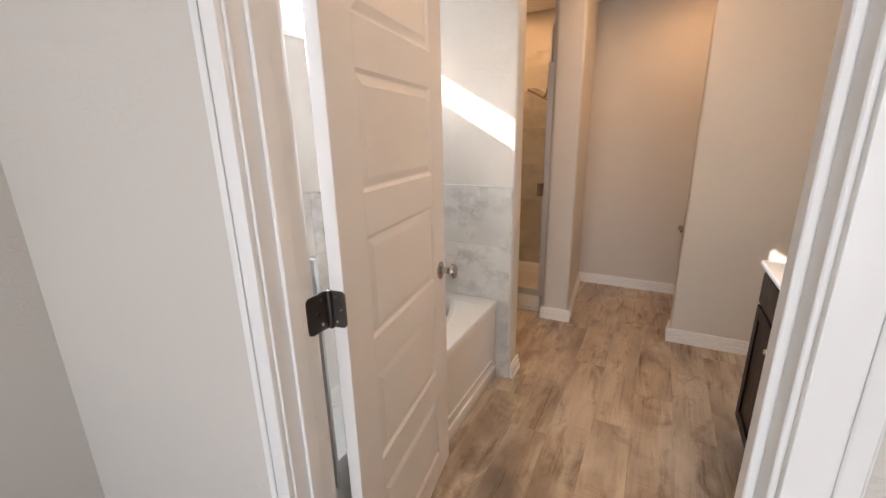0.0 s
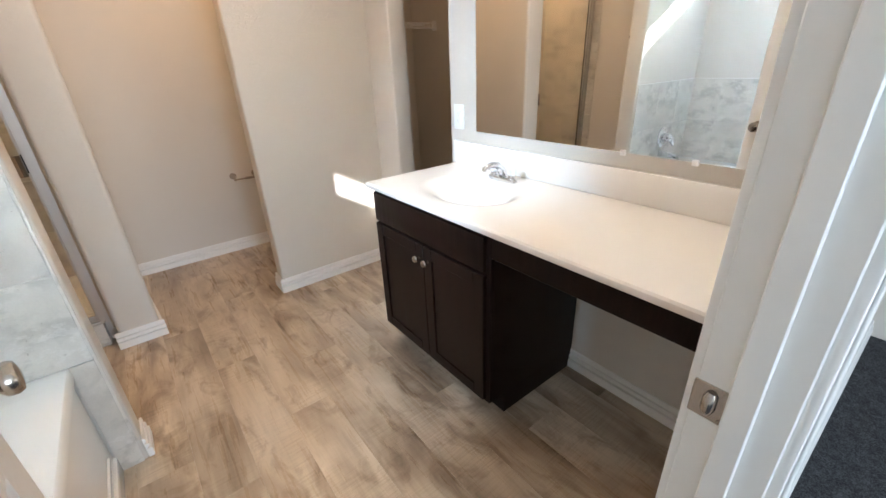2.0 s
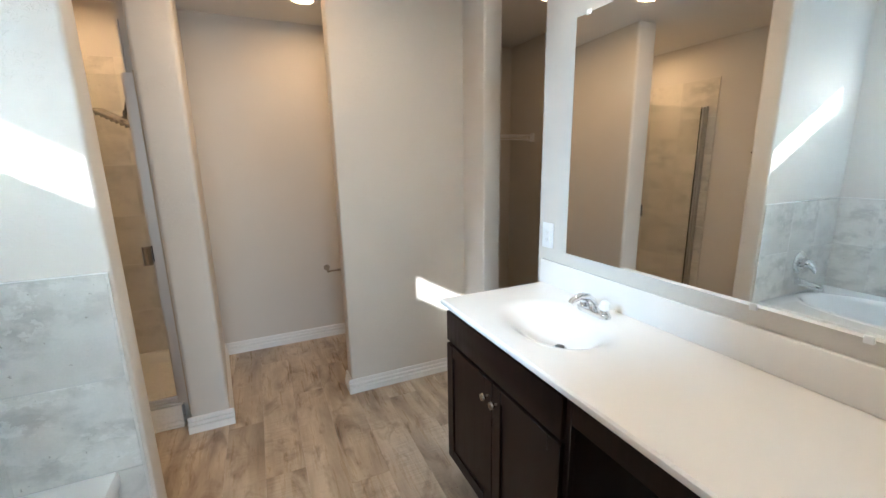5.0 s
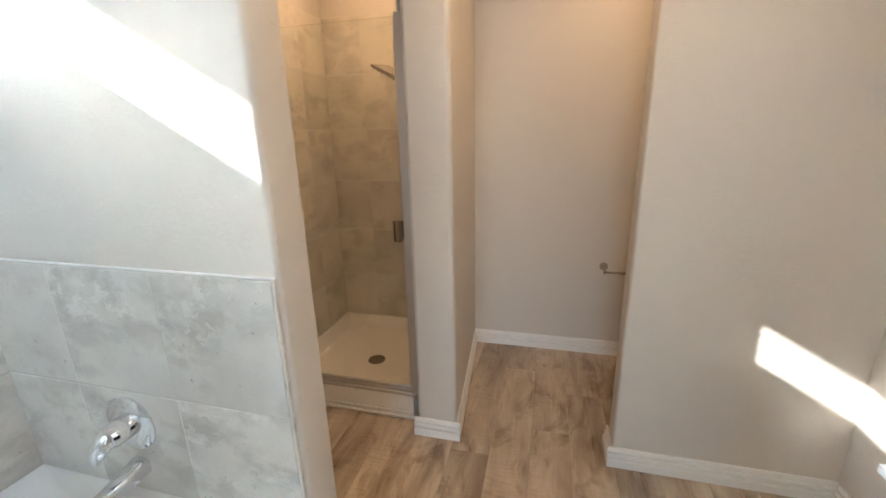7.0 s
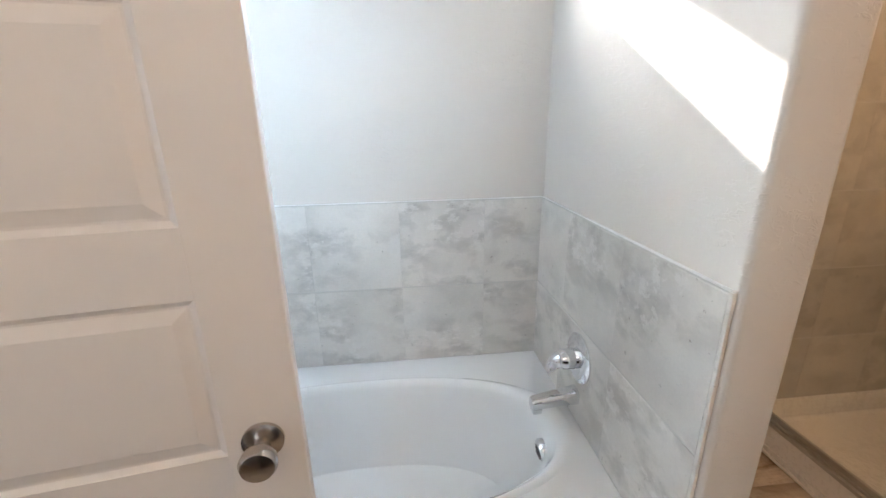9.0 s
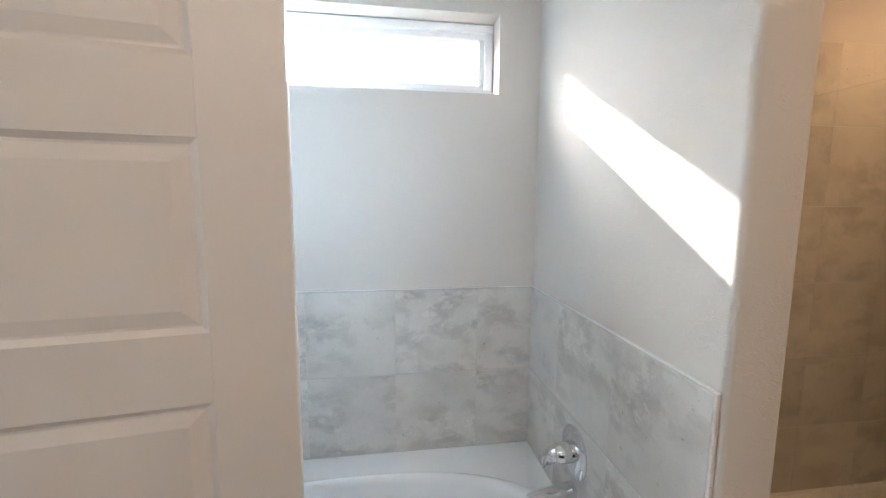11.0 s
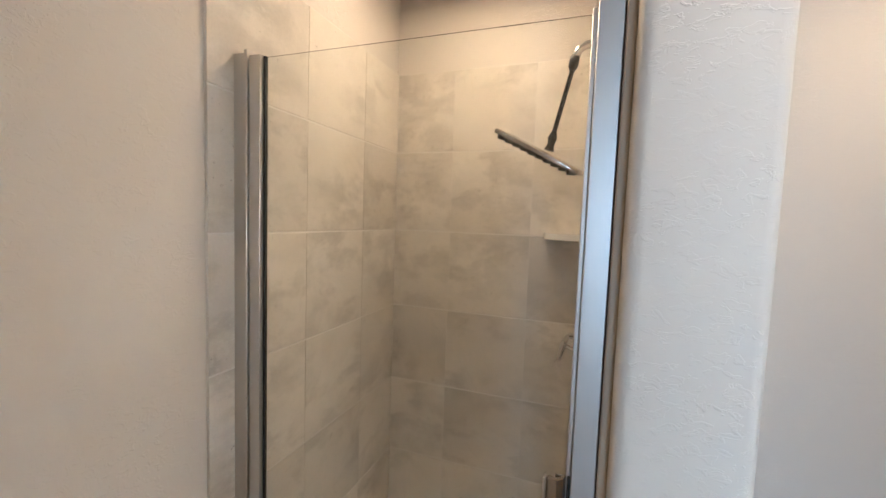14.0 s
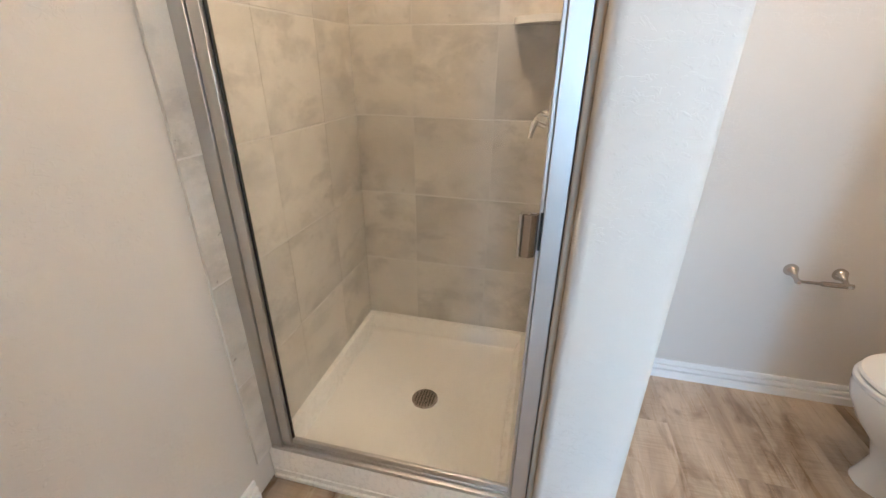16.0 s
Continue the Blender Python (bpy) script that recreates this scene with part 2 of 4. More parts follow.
M_FLOOR = wood_floor()
M_TILE = stone_tile("stone_tile", (1.07, 1.055, 1.035), 1.0, 0.42)
M_TILE_WARM = stone_tile("beige_stone_tile", (1.03, 0.995, 0.935), 0.95, 0.22, 6.5, 0.12)
M_CARPET = carpet()
M_CAB = espresso()
M_GLASS = glass("clear_glass", 0.0, (0.97, 0.985, 0.975))
M_PANE = glass("window_glass", 0.0, (0.98, 0.99, 1.0))
M_LENS = emitter("lamp_lens", WARM, 7.0)
M_SHADE = emitter("assumed_lamp_glass", (1.0, 0.80, 0.60), SHADES)
m_mirror, _nt, _b = mat("mirror_silver")
_b.inputs["Base Color"].default_value = (0.86, 0.87, 0.86, 1)
_b.inputs["Metallic"].default_value, _b.inputs["Roughness"].default_value = 1.0, 0.015
M_MIRROR = m_mirror


# ---- mesh helpers ----
def box(bm, x0, x1, y0, y1, z0, z1, bevel=0.0, seg=2, only=None):
    """A box; bevel rounds its edges, or only those for which only(a, b) holds."""
    vs = [bm.verts.new((x, y, z)) for z in (z0, z1) for x, y in ((x0, y0), (x1, y0), (x1, y1), (x0, y1))]
    fs = [bm.faces.new([vs[i] for i in q]) for q in ((3, 2, 1, 0), (4, 5, 6, 7), (0, 1, 5, 4), (1, 2, 6, 5), (2, 3, 7, 6), (3, 0, 4, 7))]
    if bevel:
        es = {e for f in fs for e in f.edges}
        if only:
            es = {e for e in es if only(e.verts[0].co, e.verts[1].co)}
        bmesh.ops.bevel(bm, geom=list(es), offset=bevel, segments=seg, affect="EDGES", profile=0.5)
    return bm


def upright(a, b):
    return abs(a.z - b.z) > 1e-4


def tube(bm, path, radii, sides=14, caps=True):
    """A round tube along points, with a radius at each."""
    pts = [Vector(p) for p in path]
    rings, up = [], None
    for i, p in enumerate(pts):
        d = (pts[min(i + 1, len(pts) - 1)] - pts[max(i - 1, 0)]).normalized()
        if up is None:
            up = d.orthogonal().normalized()
        side = d.cross(up).normalized()
        up = side.cross(d).normalized()
        r = radii[i] if hasattr(radii, "__len__") else radii
        rings.append([bm.verts.new(p + (side * math.cos(a) + up * math.sin(a)) * r) for a in (2 * math.pi * k / sides for k in range(sides))])
    for a, b in zip(rings, rings[1:]):
        for k in range(sides):
            bm.faces.new((a[k], a[(k + 1) % sides], b[(k + 1) % sides], b[k]))
    if caps:
        bm.faces.new(rings[0][::-1])
        bm.faces.new(rings[-1])
    return bm


def loft(bm, rings, close_top=True, close_bottom=True):
    """Joins rings of as many points each, bottom first, each counter-clockwise."""
    vs = [[bm.verts.new(p) for p in r] for r in rings]
    n = len(vs[0])
    for a, b in zip(vs, vs[1:]):
        for k in range(n):
            bm.faces.new((a[k], a[(k + 1) % n], b[(k + 1) % n], b[k]))
    if close_bottom:
        bm.faces.new(vs[0][::-1])
    if close_top:
        bm.faces.new(vs[-1])
    return bm


def oval(cx, cy, z, rx, ry, n=40, power=2.0, tip=0.0):
    out = []
    for k in range(n):
        a = 2 * math.pi * k / n
        c, s = math.cos(a), math.sin(a)
        e = 2.0 / power
        x = rx * math.copysign(abs(c) ** e, c)
        y = ry * math.copysign(abs(s) ** e, s) * (1.0 - tip * c)
        out.append(Vector((cx + x, cy + y, z)))
    return out


def place(ob):
    """Where ob stands in the world, through its parents."""
    m = ob.matrix_parent_inverse @ ob.matrix_basis
    return place(ob.parent) @ m if ob.parent else ob.matrix_basis.copy()


def finish(name, bm, material, smooth):
    me = bpy.data.meshes.new(name)
    bmesh.ops.recalc_face_normals(bm, faces=bm.faces[:])
    bm.to_mesh(me)
    bm.free()
    me.materials.append(material)
    if smooth:
        for p in me.polygons:
            p.use_smooth = True
        me.set_sharp_from_angle(angle=radians(38))
    return me


def part(name, bm, material, parent, label="", smooth=True):
    """Links a bmesh, made in world coordinates, as one mesh under a thing or a part."""
    ob = new(name, finish(name, bm, material, smooth))
    ob.parent = parent
    ob.matrix_parent_inverse = place(parent).inverted()
    return tagged(ob, label)


def solid(name, bm, material, label="", category="", group="", kind="", smooth=True):
    return tagged(new(name, finish(name, bm, material, smooth)), label, category, group, kind)


def thing(name, at, label, category, group="", kind=""):
    ob = new(name)
    ob.empty_display_size = 0.1
    ob.matrix_basis = Matrix.Translation(at)
    return tagged(ob, label, category, group, kind)


def nb():
    return bmesh.new()


# ---- the plan ----
XW, XE = -0.870, 1.700            # west and east wall faces of the bathroom
YS, YN = 1.098, 4.400             # tub end wall and toilet wall faces
YD = 1.048                        # door wall, bathroom side
YB = 0.940                        # door wall, bedroom side
TUB_Y0, TUB_Y1, TUB_X, RIM = 1.106, 2.500, -0.036, 0.488
STUB_X, STUB_Y0, STUB_Y1 = 0.046, 2.508, 2.626
YP = 3.428                        # front of the pillar and of the closet wall
DOOR_L, DOOR_R, DOOR_H = 0.066, 0.848, 2.045
CEIL = 2.440
WIN = (1.242, 2.352, 1.860, 2.135)

# ---- walls ----
bm = nb()
y0, y1, z0, z1 = WIN
for q in ((YB + 0.03, y0, 0, CEIL), (y1, 4.40, 0, CEIL), (y0, y1, 0, z0), (y0, y1, z1, CEIL)):
    box(bm, -1.03, XW, *q)
wall_west = solid("wall_west", bm, M_WALL, "light greige knockdown-textured painted drywall wall with window", "wall", kind="structure")

bm = nb()
for q in ((-1.10, DOOR_L - 0.02, 0, CEIL), (DOOR_R + 0.02, 3.0, 0, CEIL), (DOOR_L - 0.02, DOOR_R + 0.02, DOOR_H + 0.02, CEIL)):
    box(bm, q[0], q[1], YB, YD, q[2], q[3])
box(bm, -1.10, TUB_X + 0.010, YD, YS, 0, CEIL)
solid("wall_south", bm, M_WALL, "light greige painted drywall wall with the doorway", "wall", kind="structure")

bm = nb()
box(bm, XW, STUB_X, STUB_Y0, STUB_Y1, 0, CEIL, 0.014, 4, lambda a, b: upright(a, b) and a.x > 0)
wall_stub = solid("wall_partition", bm, M_WALL, "greige textured partition wall with rounded corners at the tub", "wall", kind="structure")

bm = nb()
foot = [(0.003, YP), (0.194, YP), (0.112, YN), (-0.047, YN), (-0.047, 3.575), (0.003, 3.575)]
loft(bm, [[Vector((x, y, z)) for x, y in foot] for z in (0, CEIL)])
bmesh.ops.bevel(bm, geom=[e for e in bm.edges if upright(e.verts[0].co, e.verts[1].co) and e.verts[0].co.y < 3.5], offset=0.024, segments=5, affect="EDGES", profile=0.5)
wall_pillar = solid("wall_shower", bm, M_WALL, "greige knockdown-textured wall end with rounded corners beside the shower", "wall", kind="structure")

bm = nb()
box(bm, 0.887, XE + 0.12, YP, YP + 0.12, 0, CEIL, 0.014, 4, lambda a, b: upright(a, b) and a.x < 1)
solid("wall_toilet", bm, M_WALL, "light greige painted wall with rounded corner beside the toilet nook", "wall", kind="structure")

bm = nb()
box(bm, -1.03, 2.83, YN, YN + 0.12, 0, CEIL)
wall_north = solid("wall_north", bm, M_WALL, "greige painted drywall back wall", "wall", kind="structure")

bm = nb()
box(bm, XE, XE + 0.12, YD, 2.633, 0, CEIL, 0.012, 3, lambda a, b: upright(a, b) and a.y > 2)
box(bm, XE, XE + 0.12, 3.170, YP, 0, CEIL, 0.012, 3, lambda a, b: upright(a, b) and a.y < 3.3)
solid("wall_east", bm, M_WALL, "light painted wall with the closet opening", "wall", kind="structure")

for nm, q in (("wall_closet_east", (2.71, 2.83, 2.17, YN)), ("wall_closet_south", (1.82, 2.83, 2.05, 2.17)), ("wall_toilet_east", (1.70, 1.82, YP + 0.12, YN))):
    solid(nm, box(nb(), *q, 0, CEIL), M_WALL, "plain greige painted wall", "wall", kind="structure")
solid("wall_bedroom_west", box(nb(), -1.22, -1.045, -3.0, YB, 0, CEIL), M_WALL, "plain greige painted bedroom wall", "wall", kind="structure")
solid("wall_bedroom_east", box(nb(), 3.0, 3.12, -3.0, YB, 0, CEIL), M_WALL, "plain greige painted bedroom wall", "wall", kind="structure")
bm = nb()
for q in ((-1.22, -0.30, 0, CEIL), (1.50, 3.12, 0, CEIL), (-0.30, 1.50, 0, 0.8), (-0.30, 1.50, 2.2, CEIL)):
    box(bm, q[0], q[1], -3.12, -3.0, q[2], q[3])
solid("wall_bedroom_south", bm, M_WALL, "plain greige bedroom wall with a window opening", "wall", kind="structure")

bm = nb()
box(bm, -1.22, 3.12, -3.12, 4.52, CEIL, CEIL + 0.12)
solid("ceiling", bm, M_CEIL, "white textured flat ceiling", "ceiling", kind="structure")

# ---- floors ----
bm = nb()
box(bm, -1.03, 2.83, 1.00, 4.52, -0.10, -0.006)
floor = solid("floor", bm, M_BLACK, "brown-grey wood-look vinyl plank floor", "floor", kind="structure")
bm = nb()
box(bm, -1.22, 3.12, -3.12, 1.00, -0.10, 0.006)
solid("floor_bedroom", bm, M_CARPET, "dark grey cut-pile bedroom carpet", "floor", kind="structure")
bm = nb()
vs = [bm.verts.new(p) for p in ((-400, -400, -0.6), (400, -400, -0.6), (400, 400, -0.6), (-400, 400, -0.6))]
bm.faces.new(vs)
solid("ground", bm, M_SOIL, "bare dry ground outside the house", "ground", kind="structure")


# ---- trim ----
def baseboard(p, q, normal, grow=(0.0, 0.0), name="baseboard"):
    """A stepped baseboard along the wall from p to q, on the side of normal."""
    t, hgt = 0.019, 0.092
    prof = [(0, 0), (t, 0), (t, 0.036), (t * 0.92, 0.039), (t * 0.26, 0.040), (t * 0.26, 0.047), (t * 0.74, 0.049), (t * 0.74, 0.061),
            (t * 0.66, 0.064), (t * 0.16, 0.065), (t * 0.16, 0.072), (t * 0.48, 0.074), (t * 0.44, 0.084), (t * 0.34, hgt), (0, hgt)]
    p, q, n = Vector((*p, 0)), Vector((*q, 0)), Vector((*normal, 0))
    d = (q - p).normalized()
    p, q = p - d * grow[0], q + d * grow[1]
    b = nb()
    a0 = [b.verts.new(p + n * u + Vector((0, 0, w))) for u, w in prof]
    a1 = [b.verts.new(q + n * u + Vector((0, 0, w))) for u, w in prof]
    k = len(prof)
    for i in range(k):
        b.faces.new((a0[i], a0[(i + 1) % k], a1[(i + 1) % k], a1[i]))
    b.faces.new(a0[::-1])
    b.faces.new(a1)
    return solid(name, b, M_TRIM, "white painted stepped wooden baseboard", "baseboard", "baseboards", "structure", smooth=False)


T = 0.019
sk = Vector((YN - YP, 0.082)).normalized()
baseboard((0.112, YN), (1.70, YN), (0, -1))
baseboard((0.194, YP), (0.113, YN - T), (sk.x, sk.y))
baseboard((-0.014, YP), (0.194, YP), (0, -1), (0.0, T))
baseboard((0.887, YP), (XE, YP), (0, -1), (T, 0.0))
baseboard((0.887, YP), (0.887, YP + 0.12), (-1, 0), (0.0, T))
baseboard((0.887, YP + 0.12), (1.70, YP + 0.12), (0, 1))
baseboard((1.70, YP + 0.12 + T), (1.70, YN - T), (-1, 0))
baseboard((XE, 3.170), (XE, YP - T), (-1, 0), (T, 0.0))
baseboard((XE, 2.58), (XE, 2.633), (-1, 0), (0.0, T))
baseboard((XE, 1.075), (XE, 1.798), (-1, 0))
baseboard((STUB_X, STUB_Y0), (STUB_X, STUB_Y1), (1, 0), (0.0, T))
baseboard((XW, STUB_Y1), (STUB_X, STUB_Y1), (0, 1))
baseboard((XW, STUB_Y1 + T), (XW, YP - 0.004), (1, 0))
baseboard((1.82, YN), (2.71, YN), (0, -1))
baseboard((2.71, 2.17), (2.71, YN - T), (-1, 0))
baseboard((DOOR_R + 0.085, YD), (1.15, YD), (0, 1))
baseboard((-1.045, YB), (DOOR_L - 0.085, YB), (0, -1))
baseboard((DOOR_R + 0.085, YB), (3.0, YB), (0, -1))
baseboard((-1.045, -3.0), (-1.045, YB - T), (1, 0))


def casing(x0, x1, y_in, y_out, z0, z1, inner):
    """A flat door casing with a raised outer bead; inner names the side towards the opening."""
    b = nb()
    lo, hi = min(y_in, y_out), max(y_in, y_out)
    s = 1 if y_out > y_in else -1
    box(b, x0, x1, lo, hi, z0, z1, 0.003, 2)
    if inner == "top":
        box(b, x0, x1, min(y_out, y_out + s * 0.005), max(y_out, y_out + s * 0.005), z1 - 0.022, z1 - 0.004, 0.002, 1)
    else:
        xa, xb = (x0 + 0.004, x0 + 0.024) if inner == "right" else (x1 - 0.024, x1 - 0.004)
        box(b, xa, xb, min(y_out, y_out + s * 0.005), max(y_out, y_out + s * 0.005), z0, z1, 0.002, 1)
    return b


frame_thing = thing("door_frame", (0.46, 1.0, 0), "white painted door frame with moulded casing", "door frame", kind="structure")
for nm, (xa, xb) in (("jamb", (DOOR_L - 0.02, DOOR_L)), ("jamb", (DOOR_R, DOOR_R + 0.02))):
    part(nm, box(nb(), xa, xb, YB - 0.001, YD + 0.001, 0.0, DOOR_H + 0.02, 0.002, 1), M_TRIM, frame_thing)
part("head_jamb", box(nb(), DOOR_L, DOOR_R, YB - 0.001, YD + 0.001, DOOR_H, DOOR_H + 0.02), M_TRIM, frame_thing)
part("stop", box(nb(), DOOR_L, DOOR_L + 0.011, YB + 0.035, YD - 0.040, 0.0, DOOR_H, 0.002, 1), M_TRIM, frame_thing)
part("stop", box(nb(), DOOR_R - 0.011, DOOR_R, YB + 0.035, YD - 0.040, 0.0, DOOR_H, 0.002, 1), M_TRIM, frame_thing)
for yi, yo in ((YB, YB - 0.014), (YD, YD + 0.014)):
    part("casing", casing(DOOR_L - 0.068, DOOR_L - 0.006, yi, yo, 0, DOOR_H + 0.07, "right"), M_TRIM, frame_thing)
    part("casing", casing(DOOR_R + 0.006, DOOR_R + 0.068, yi, yo, 0, DOOR_H + 0.07, "left"), M_TRIM, frame_thing)
    part("casing", casing(DOOR_L - 0.005, DOOR_R + 0.005, yi, yo, DOOR_H + 0.006, DOOR_H + 0.07, "top"), M_TRIM, frame_thing)
strike = part("strike_plate", box(nb(), DOOR_R - 0.003, DOOR_R + 0.001, YD - 0.048, YD + 0.003, 0.871, 0.929, 0.001, 1), M_NICKEL, frame_thing, "brushed nickel strike plate")
part("strike_lip", tube(nb(), [(DOOR_R - 0.003, YD - 0.021, 0.883), (DOOR_R - 0.005, YD - 0.021, 0.891), (DOOR_R - 0.005, YD - 0.021, 0.911), (DOOR_R - 0.003, YD - 0.021, 0.918)], [0.006, 0.009, 0.009, 0.006], 10), M_NICKEL, strike)
for zz in (0.877, 0.923):
    part("screw", tube(nb(), [(DOOR_R - 0.0025, YD - 0.038, zz), (DOOR_R - 0.0045, YD - 0.038, zz)], [0.004, 0.003], 10), M_NICKEL, strike)

# ---- the open door ----
DOOR_W, DOOR_T = 0.702, 0.036
PIN = (0.073, YD + 0.049)
D = Matrix.Translation((*PIN, 0)) @ Matrix.Rotation(radians(90 + DOOR_SWING), 4, "Z")


def at_door(b):
    bmesh.ops.transform(b, matrix=D, verts=b.verts[:])
    return b


door = thing("door_1", (DOOR_L, YD + 0.01, 0), "open white painted five-panel interior door", "door", kind="structure")
part("core", at_door(box(nb(), 0.01, DOOR_W - 0.01, -DOOR_T + 0.010, -0.010, 0.02, 2.03)), M_DOOR, door)
ST, PH, PP, P0 = 0.120, 0.276, 0.383, 0.130
for xa, xb in ((0, ST), (DOOR_W - ST, DOOR_W)):
    part("stile", at_door(box(nb(), xa, xb, -DOOR_T, 0, 0.012, 2.035, 0.002, 1)), M_DOOR, door)
for k in range(6):
    za = 0.012 if k == 0 else P0 + PP * (k - 1) + PH
    zb = P0 + PP * k if k < 5 else 2.035
    part("rail", at_door(box(nb(), ST - 0.001, DOOR_W - ST + 0.001, -DOOR_T + 0.0004, -0.0004, za, zb)), M_DOOR, door)
for k in range(5):
    za, zb = P0 + PP * k, P0 + PP * k + PH
    for s in (0, 1):
        yo = -0.0015 if s else -DOOR_T + 0.0015
        yi = -0.0075 if s else -DOOR_T + 0.0075
        b = nb()
        xa, xb = ST, DOOR_W - ST
        rings = []
        for inset, y in ((0.0, yo), (0.009, yi), (0.013, yi), (0.034, yo)):
            rings.append([Vector((xa + inset, y, za + inset)), Vector((xb - inset, y, za + inset)), Vector((xb - inset, y, zb - inset)), Vector((xa + inset, y, zb - inset))])
        loft(b, rings, True, False)
        part("panel", at_door(b), M_DOOR, door, smooth=False)


def door_knob(side):
    y = -DOOR_T if side < 0 else 0.0
    c, z = DOOR_W - 0.062, 0.916
    prof = [(0.000, 0.033), (0.006, 0.033), (0.009, 0.026), (0.012, 0.013), (0.032, 0.012), (0.036, 0.018), (0.043, 0.027), (0.055, 0.029), (0.063, 0.025), (0.066, 0.012)]
    return at_door(tube(nb(), [(c, y + side * d, z) for d, r in prof], [r for d, r in prof], 28))


knob = part("door_knob", door_knob(-1), M_NICKEL, door, "round brushed nickel knob")
part("door_knob", door_knob(1), M_NICKEL, door, "round brushed nickel knob")
for hz in (0.26, 1.030, 1.80):
    leaf = nb()
    box(leaf, -0.0015, 0.0015, -0.002 - 0.036, -0.002, hz - 0.045, hz + 0.045, 0.012, 4, lambda a, b: abs(a.y - b.y) < 1e-4 and abs(a.z - b.z) < 1e-4 and a.y < -0.01)
    h1 = part("hinge", at_door(leaf), M_BRONZE, door, "dark metal butt hinge leaf")
    leaf = nb()
    box(leaf, DOOR_L - 0.001, DOOR_L + 0.0025, YD - 0.020, PIN[1] - 0.004, hz - 0.045, hz + 0.045, 0.012, 4, lambda a, b: abs(a.y - b.y) < 1e-4 and abs(a.z - b.z) < 1e-4 and a.y < YD - 0.01)
    part("hinge_leaf", leaf, M_BRONZE, h1)
    for k in range(5):
        za = hz - 0.0455 + 0.0182 * k
        part("knuckle", tube(nb(), [(PIN[0] - 0.001, PIN[1] - 0.004, za), (PIN[0] - 0.001, PIN[1] - 0.004, za + 0.0176)], 0.0066, 14), M_BRONZE, h1)
    part("hinge_pin", tube(nb(), [(PIN[0] - 0.001, PIN[1] - 0.004, hz - 0.048), (PIN[0] - 0.001, PIN[1] - 0.004, hz + 0.048), (PIN[0] - 0.001, PIN[1] - 0.004, hz + 0.051)], [0.0035, 0.0035, 0.002], 12), M_NICKEL, h1)
    for k in range(3):
        sy, sz2 = 0.014 + 0.012 * (k % 2), hz - 0.03 + 0.03 * k
        part("screw", at_door(tube(nb(), [(-0.0012, -sy, sz2), (-0.0035, -sy, sz2)], [0.004, 0.003], 8)), M_NICKEL, h1)
        part("screw", tube(nb(), [(DOOR_L + 0.002, PIN[1] - 0.012 - sy, sz2), (DOOR_L + 0.0042, PIN[1] - 0.012 - sy, sz2)], [0.004, 0.003], 8), M_NICKEL, h1)

# ---- window ----
win = thing("window_1", (-0.97, 1.785, WIN[2]), "white vinyl transom window above the tub", "window", kind="structure")
y0, y1, z0, z1 = WIN


def rect_frame(b, y0, y1, z0, z1, w, x0, x1, bevel=0.004):
    for q in ((y0, y1, z0, z0 + w), (y0, y1, z1 - w, z1), (y0, y0 + w, z0 + w, z1 - w), (y1 - w, y1, z0 + w, z1 - w)):
        box(b, x0, x1, *q, bevel, 1)
    return b


part("window_frame", rect_frame(nb(), y0 + 0.001, y1 - 0.001, z0 + 0.001, z1 - 0.001, 0.032, -1.02, -0.955), M_VINYL, win)
part("sash", rect_frame(nb(), y0 + 0.030, y1 - 0.030, z0 + 0.030, z1 - 0.030, 0.024, -1.012, -0.970), M_VINYL, win)
pane = part("pane", box(nb(), -0.994, -0.990, y0 + 0.05, y1 - 0.05, z0 + 0.05, z1 - 0.05), M_PANE, win, "clear glass")
pane.visible_shadow = False

# ---- tub ----
tub = thing("bathtub", (-0.45, 1.8, 0), "glossy white acrylic drop-in tub with oval basin and panelled apron", "bathtub")
N = 64
cx, cy = -0.445, 1.832


def rect_ring(x0, x1, y0, y1, z, n=N, c0=None):
    """A rectangle as n points, by angle about c0 or its middle."""
    out = []
    mx, my = c0 or ((x0 + x1) / 2, (y0 + y1) / 2)
    for k in range(n):
        a = 2 * math.pi * k / n
        c, s = math.cos(a), math.sin(a)
        hx, hy = (x1 - mx if c > 0 else mx - x0), (y1 - my if s > 0 else my - y0)
        t = min(hx / abs(c) if abs(c) > 1e-6 else 1e9, hy / abs(s) if abs(s) > 1e-6 else 1e9)
        out.append(Vector((mx + c * t, my + s * t, z)))
    corners = [Vector((px, py, z)) for px in (x0, x1) for py in (y0, y1)]
    for cor in corners:
        i = min(range(n), key=lambda k: (out[k] - cor).length)
        out[i] = cor
    return out


bm = nb()
rings = [rect_ring(-0.866, TUB_X, TUB_Y0 - 0.004, TUB_Y1 + 0.004, RIM - 0.045),
         rect_ring(-0.866, TUB_X, TUB_Y0 - 0.004, TUB_Y1 + 0.004, RIM - 0.008),
         rect_ring(-0.866, TUB_X - 0.006, TUB_Y0 - 0.004, TUB_Y1 + 0.004, RIM)]
for f, z in ((1.0, 0.0), (0.985, 0.006), (0.955, 0.008), (0.925, 0.0), (0.905, -0.02), (0.88, -0.06), (0.85, -0.15), (0.80, -0.26), (0.72, -0.325), (0.60, -0.345), (0.30, -0.35)):
    rings.append(oval(cx, cy - 0.02 * (1 - f), RIM + z, 0.300 * f, 0.652 * f, N, 2.3))
loft(bm, rings, True, False)
part("basin", bm, M_TUB, tub)
bm = nb()
box(bm, TUB_X - 0.06, TUB_X - 0.012, TUB_Y0, TUB_Y1 + 0.002, 0.0, RIM - 0.044)
part("apron", bm, M_TUB, tub)
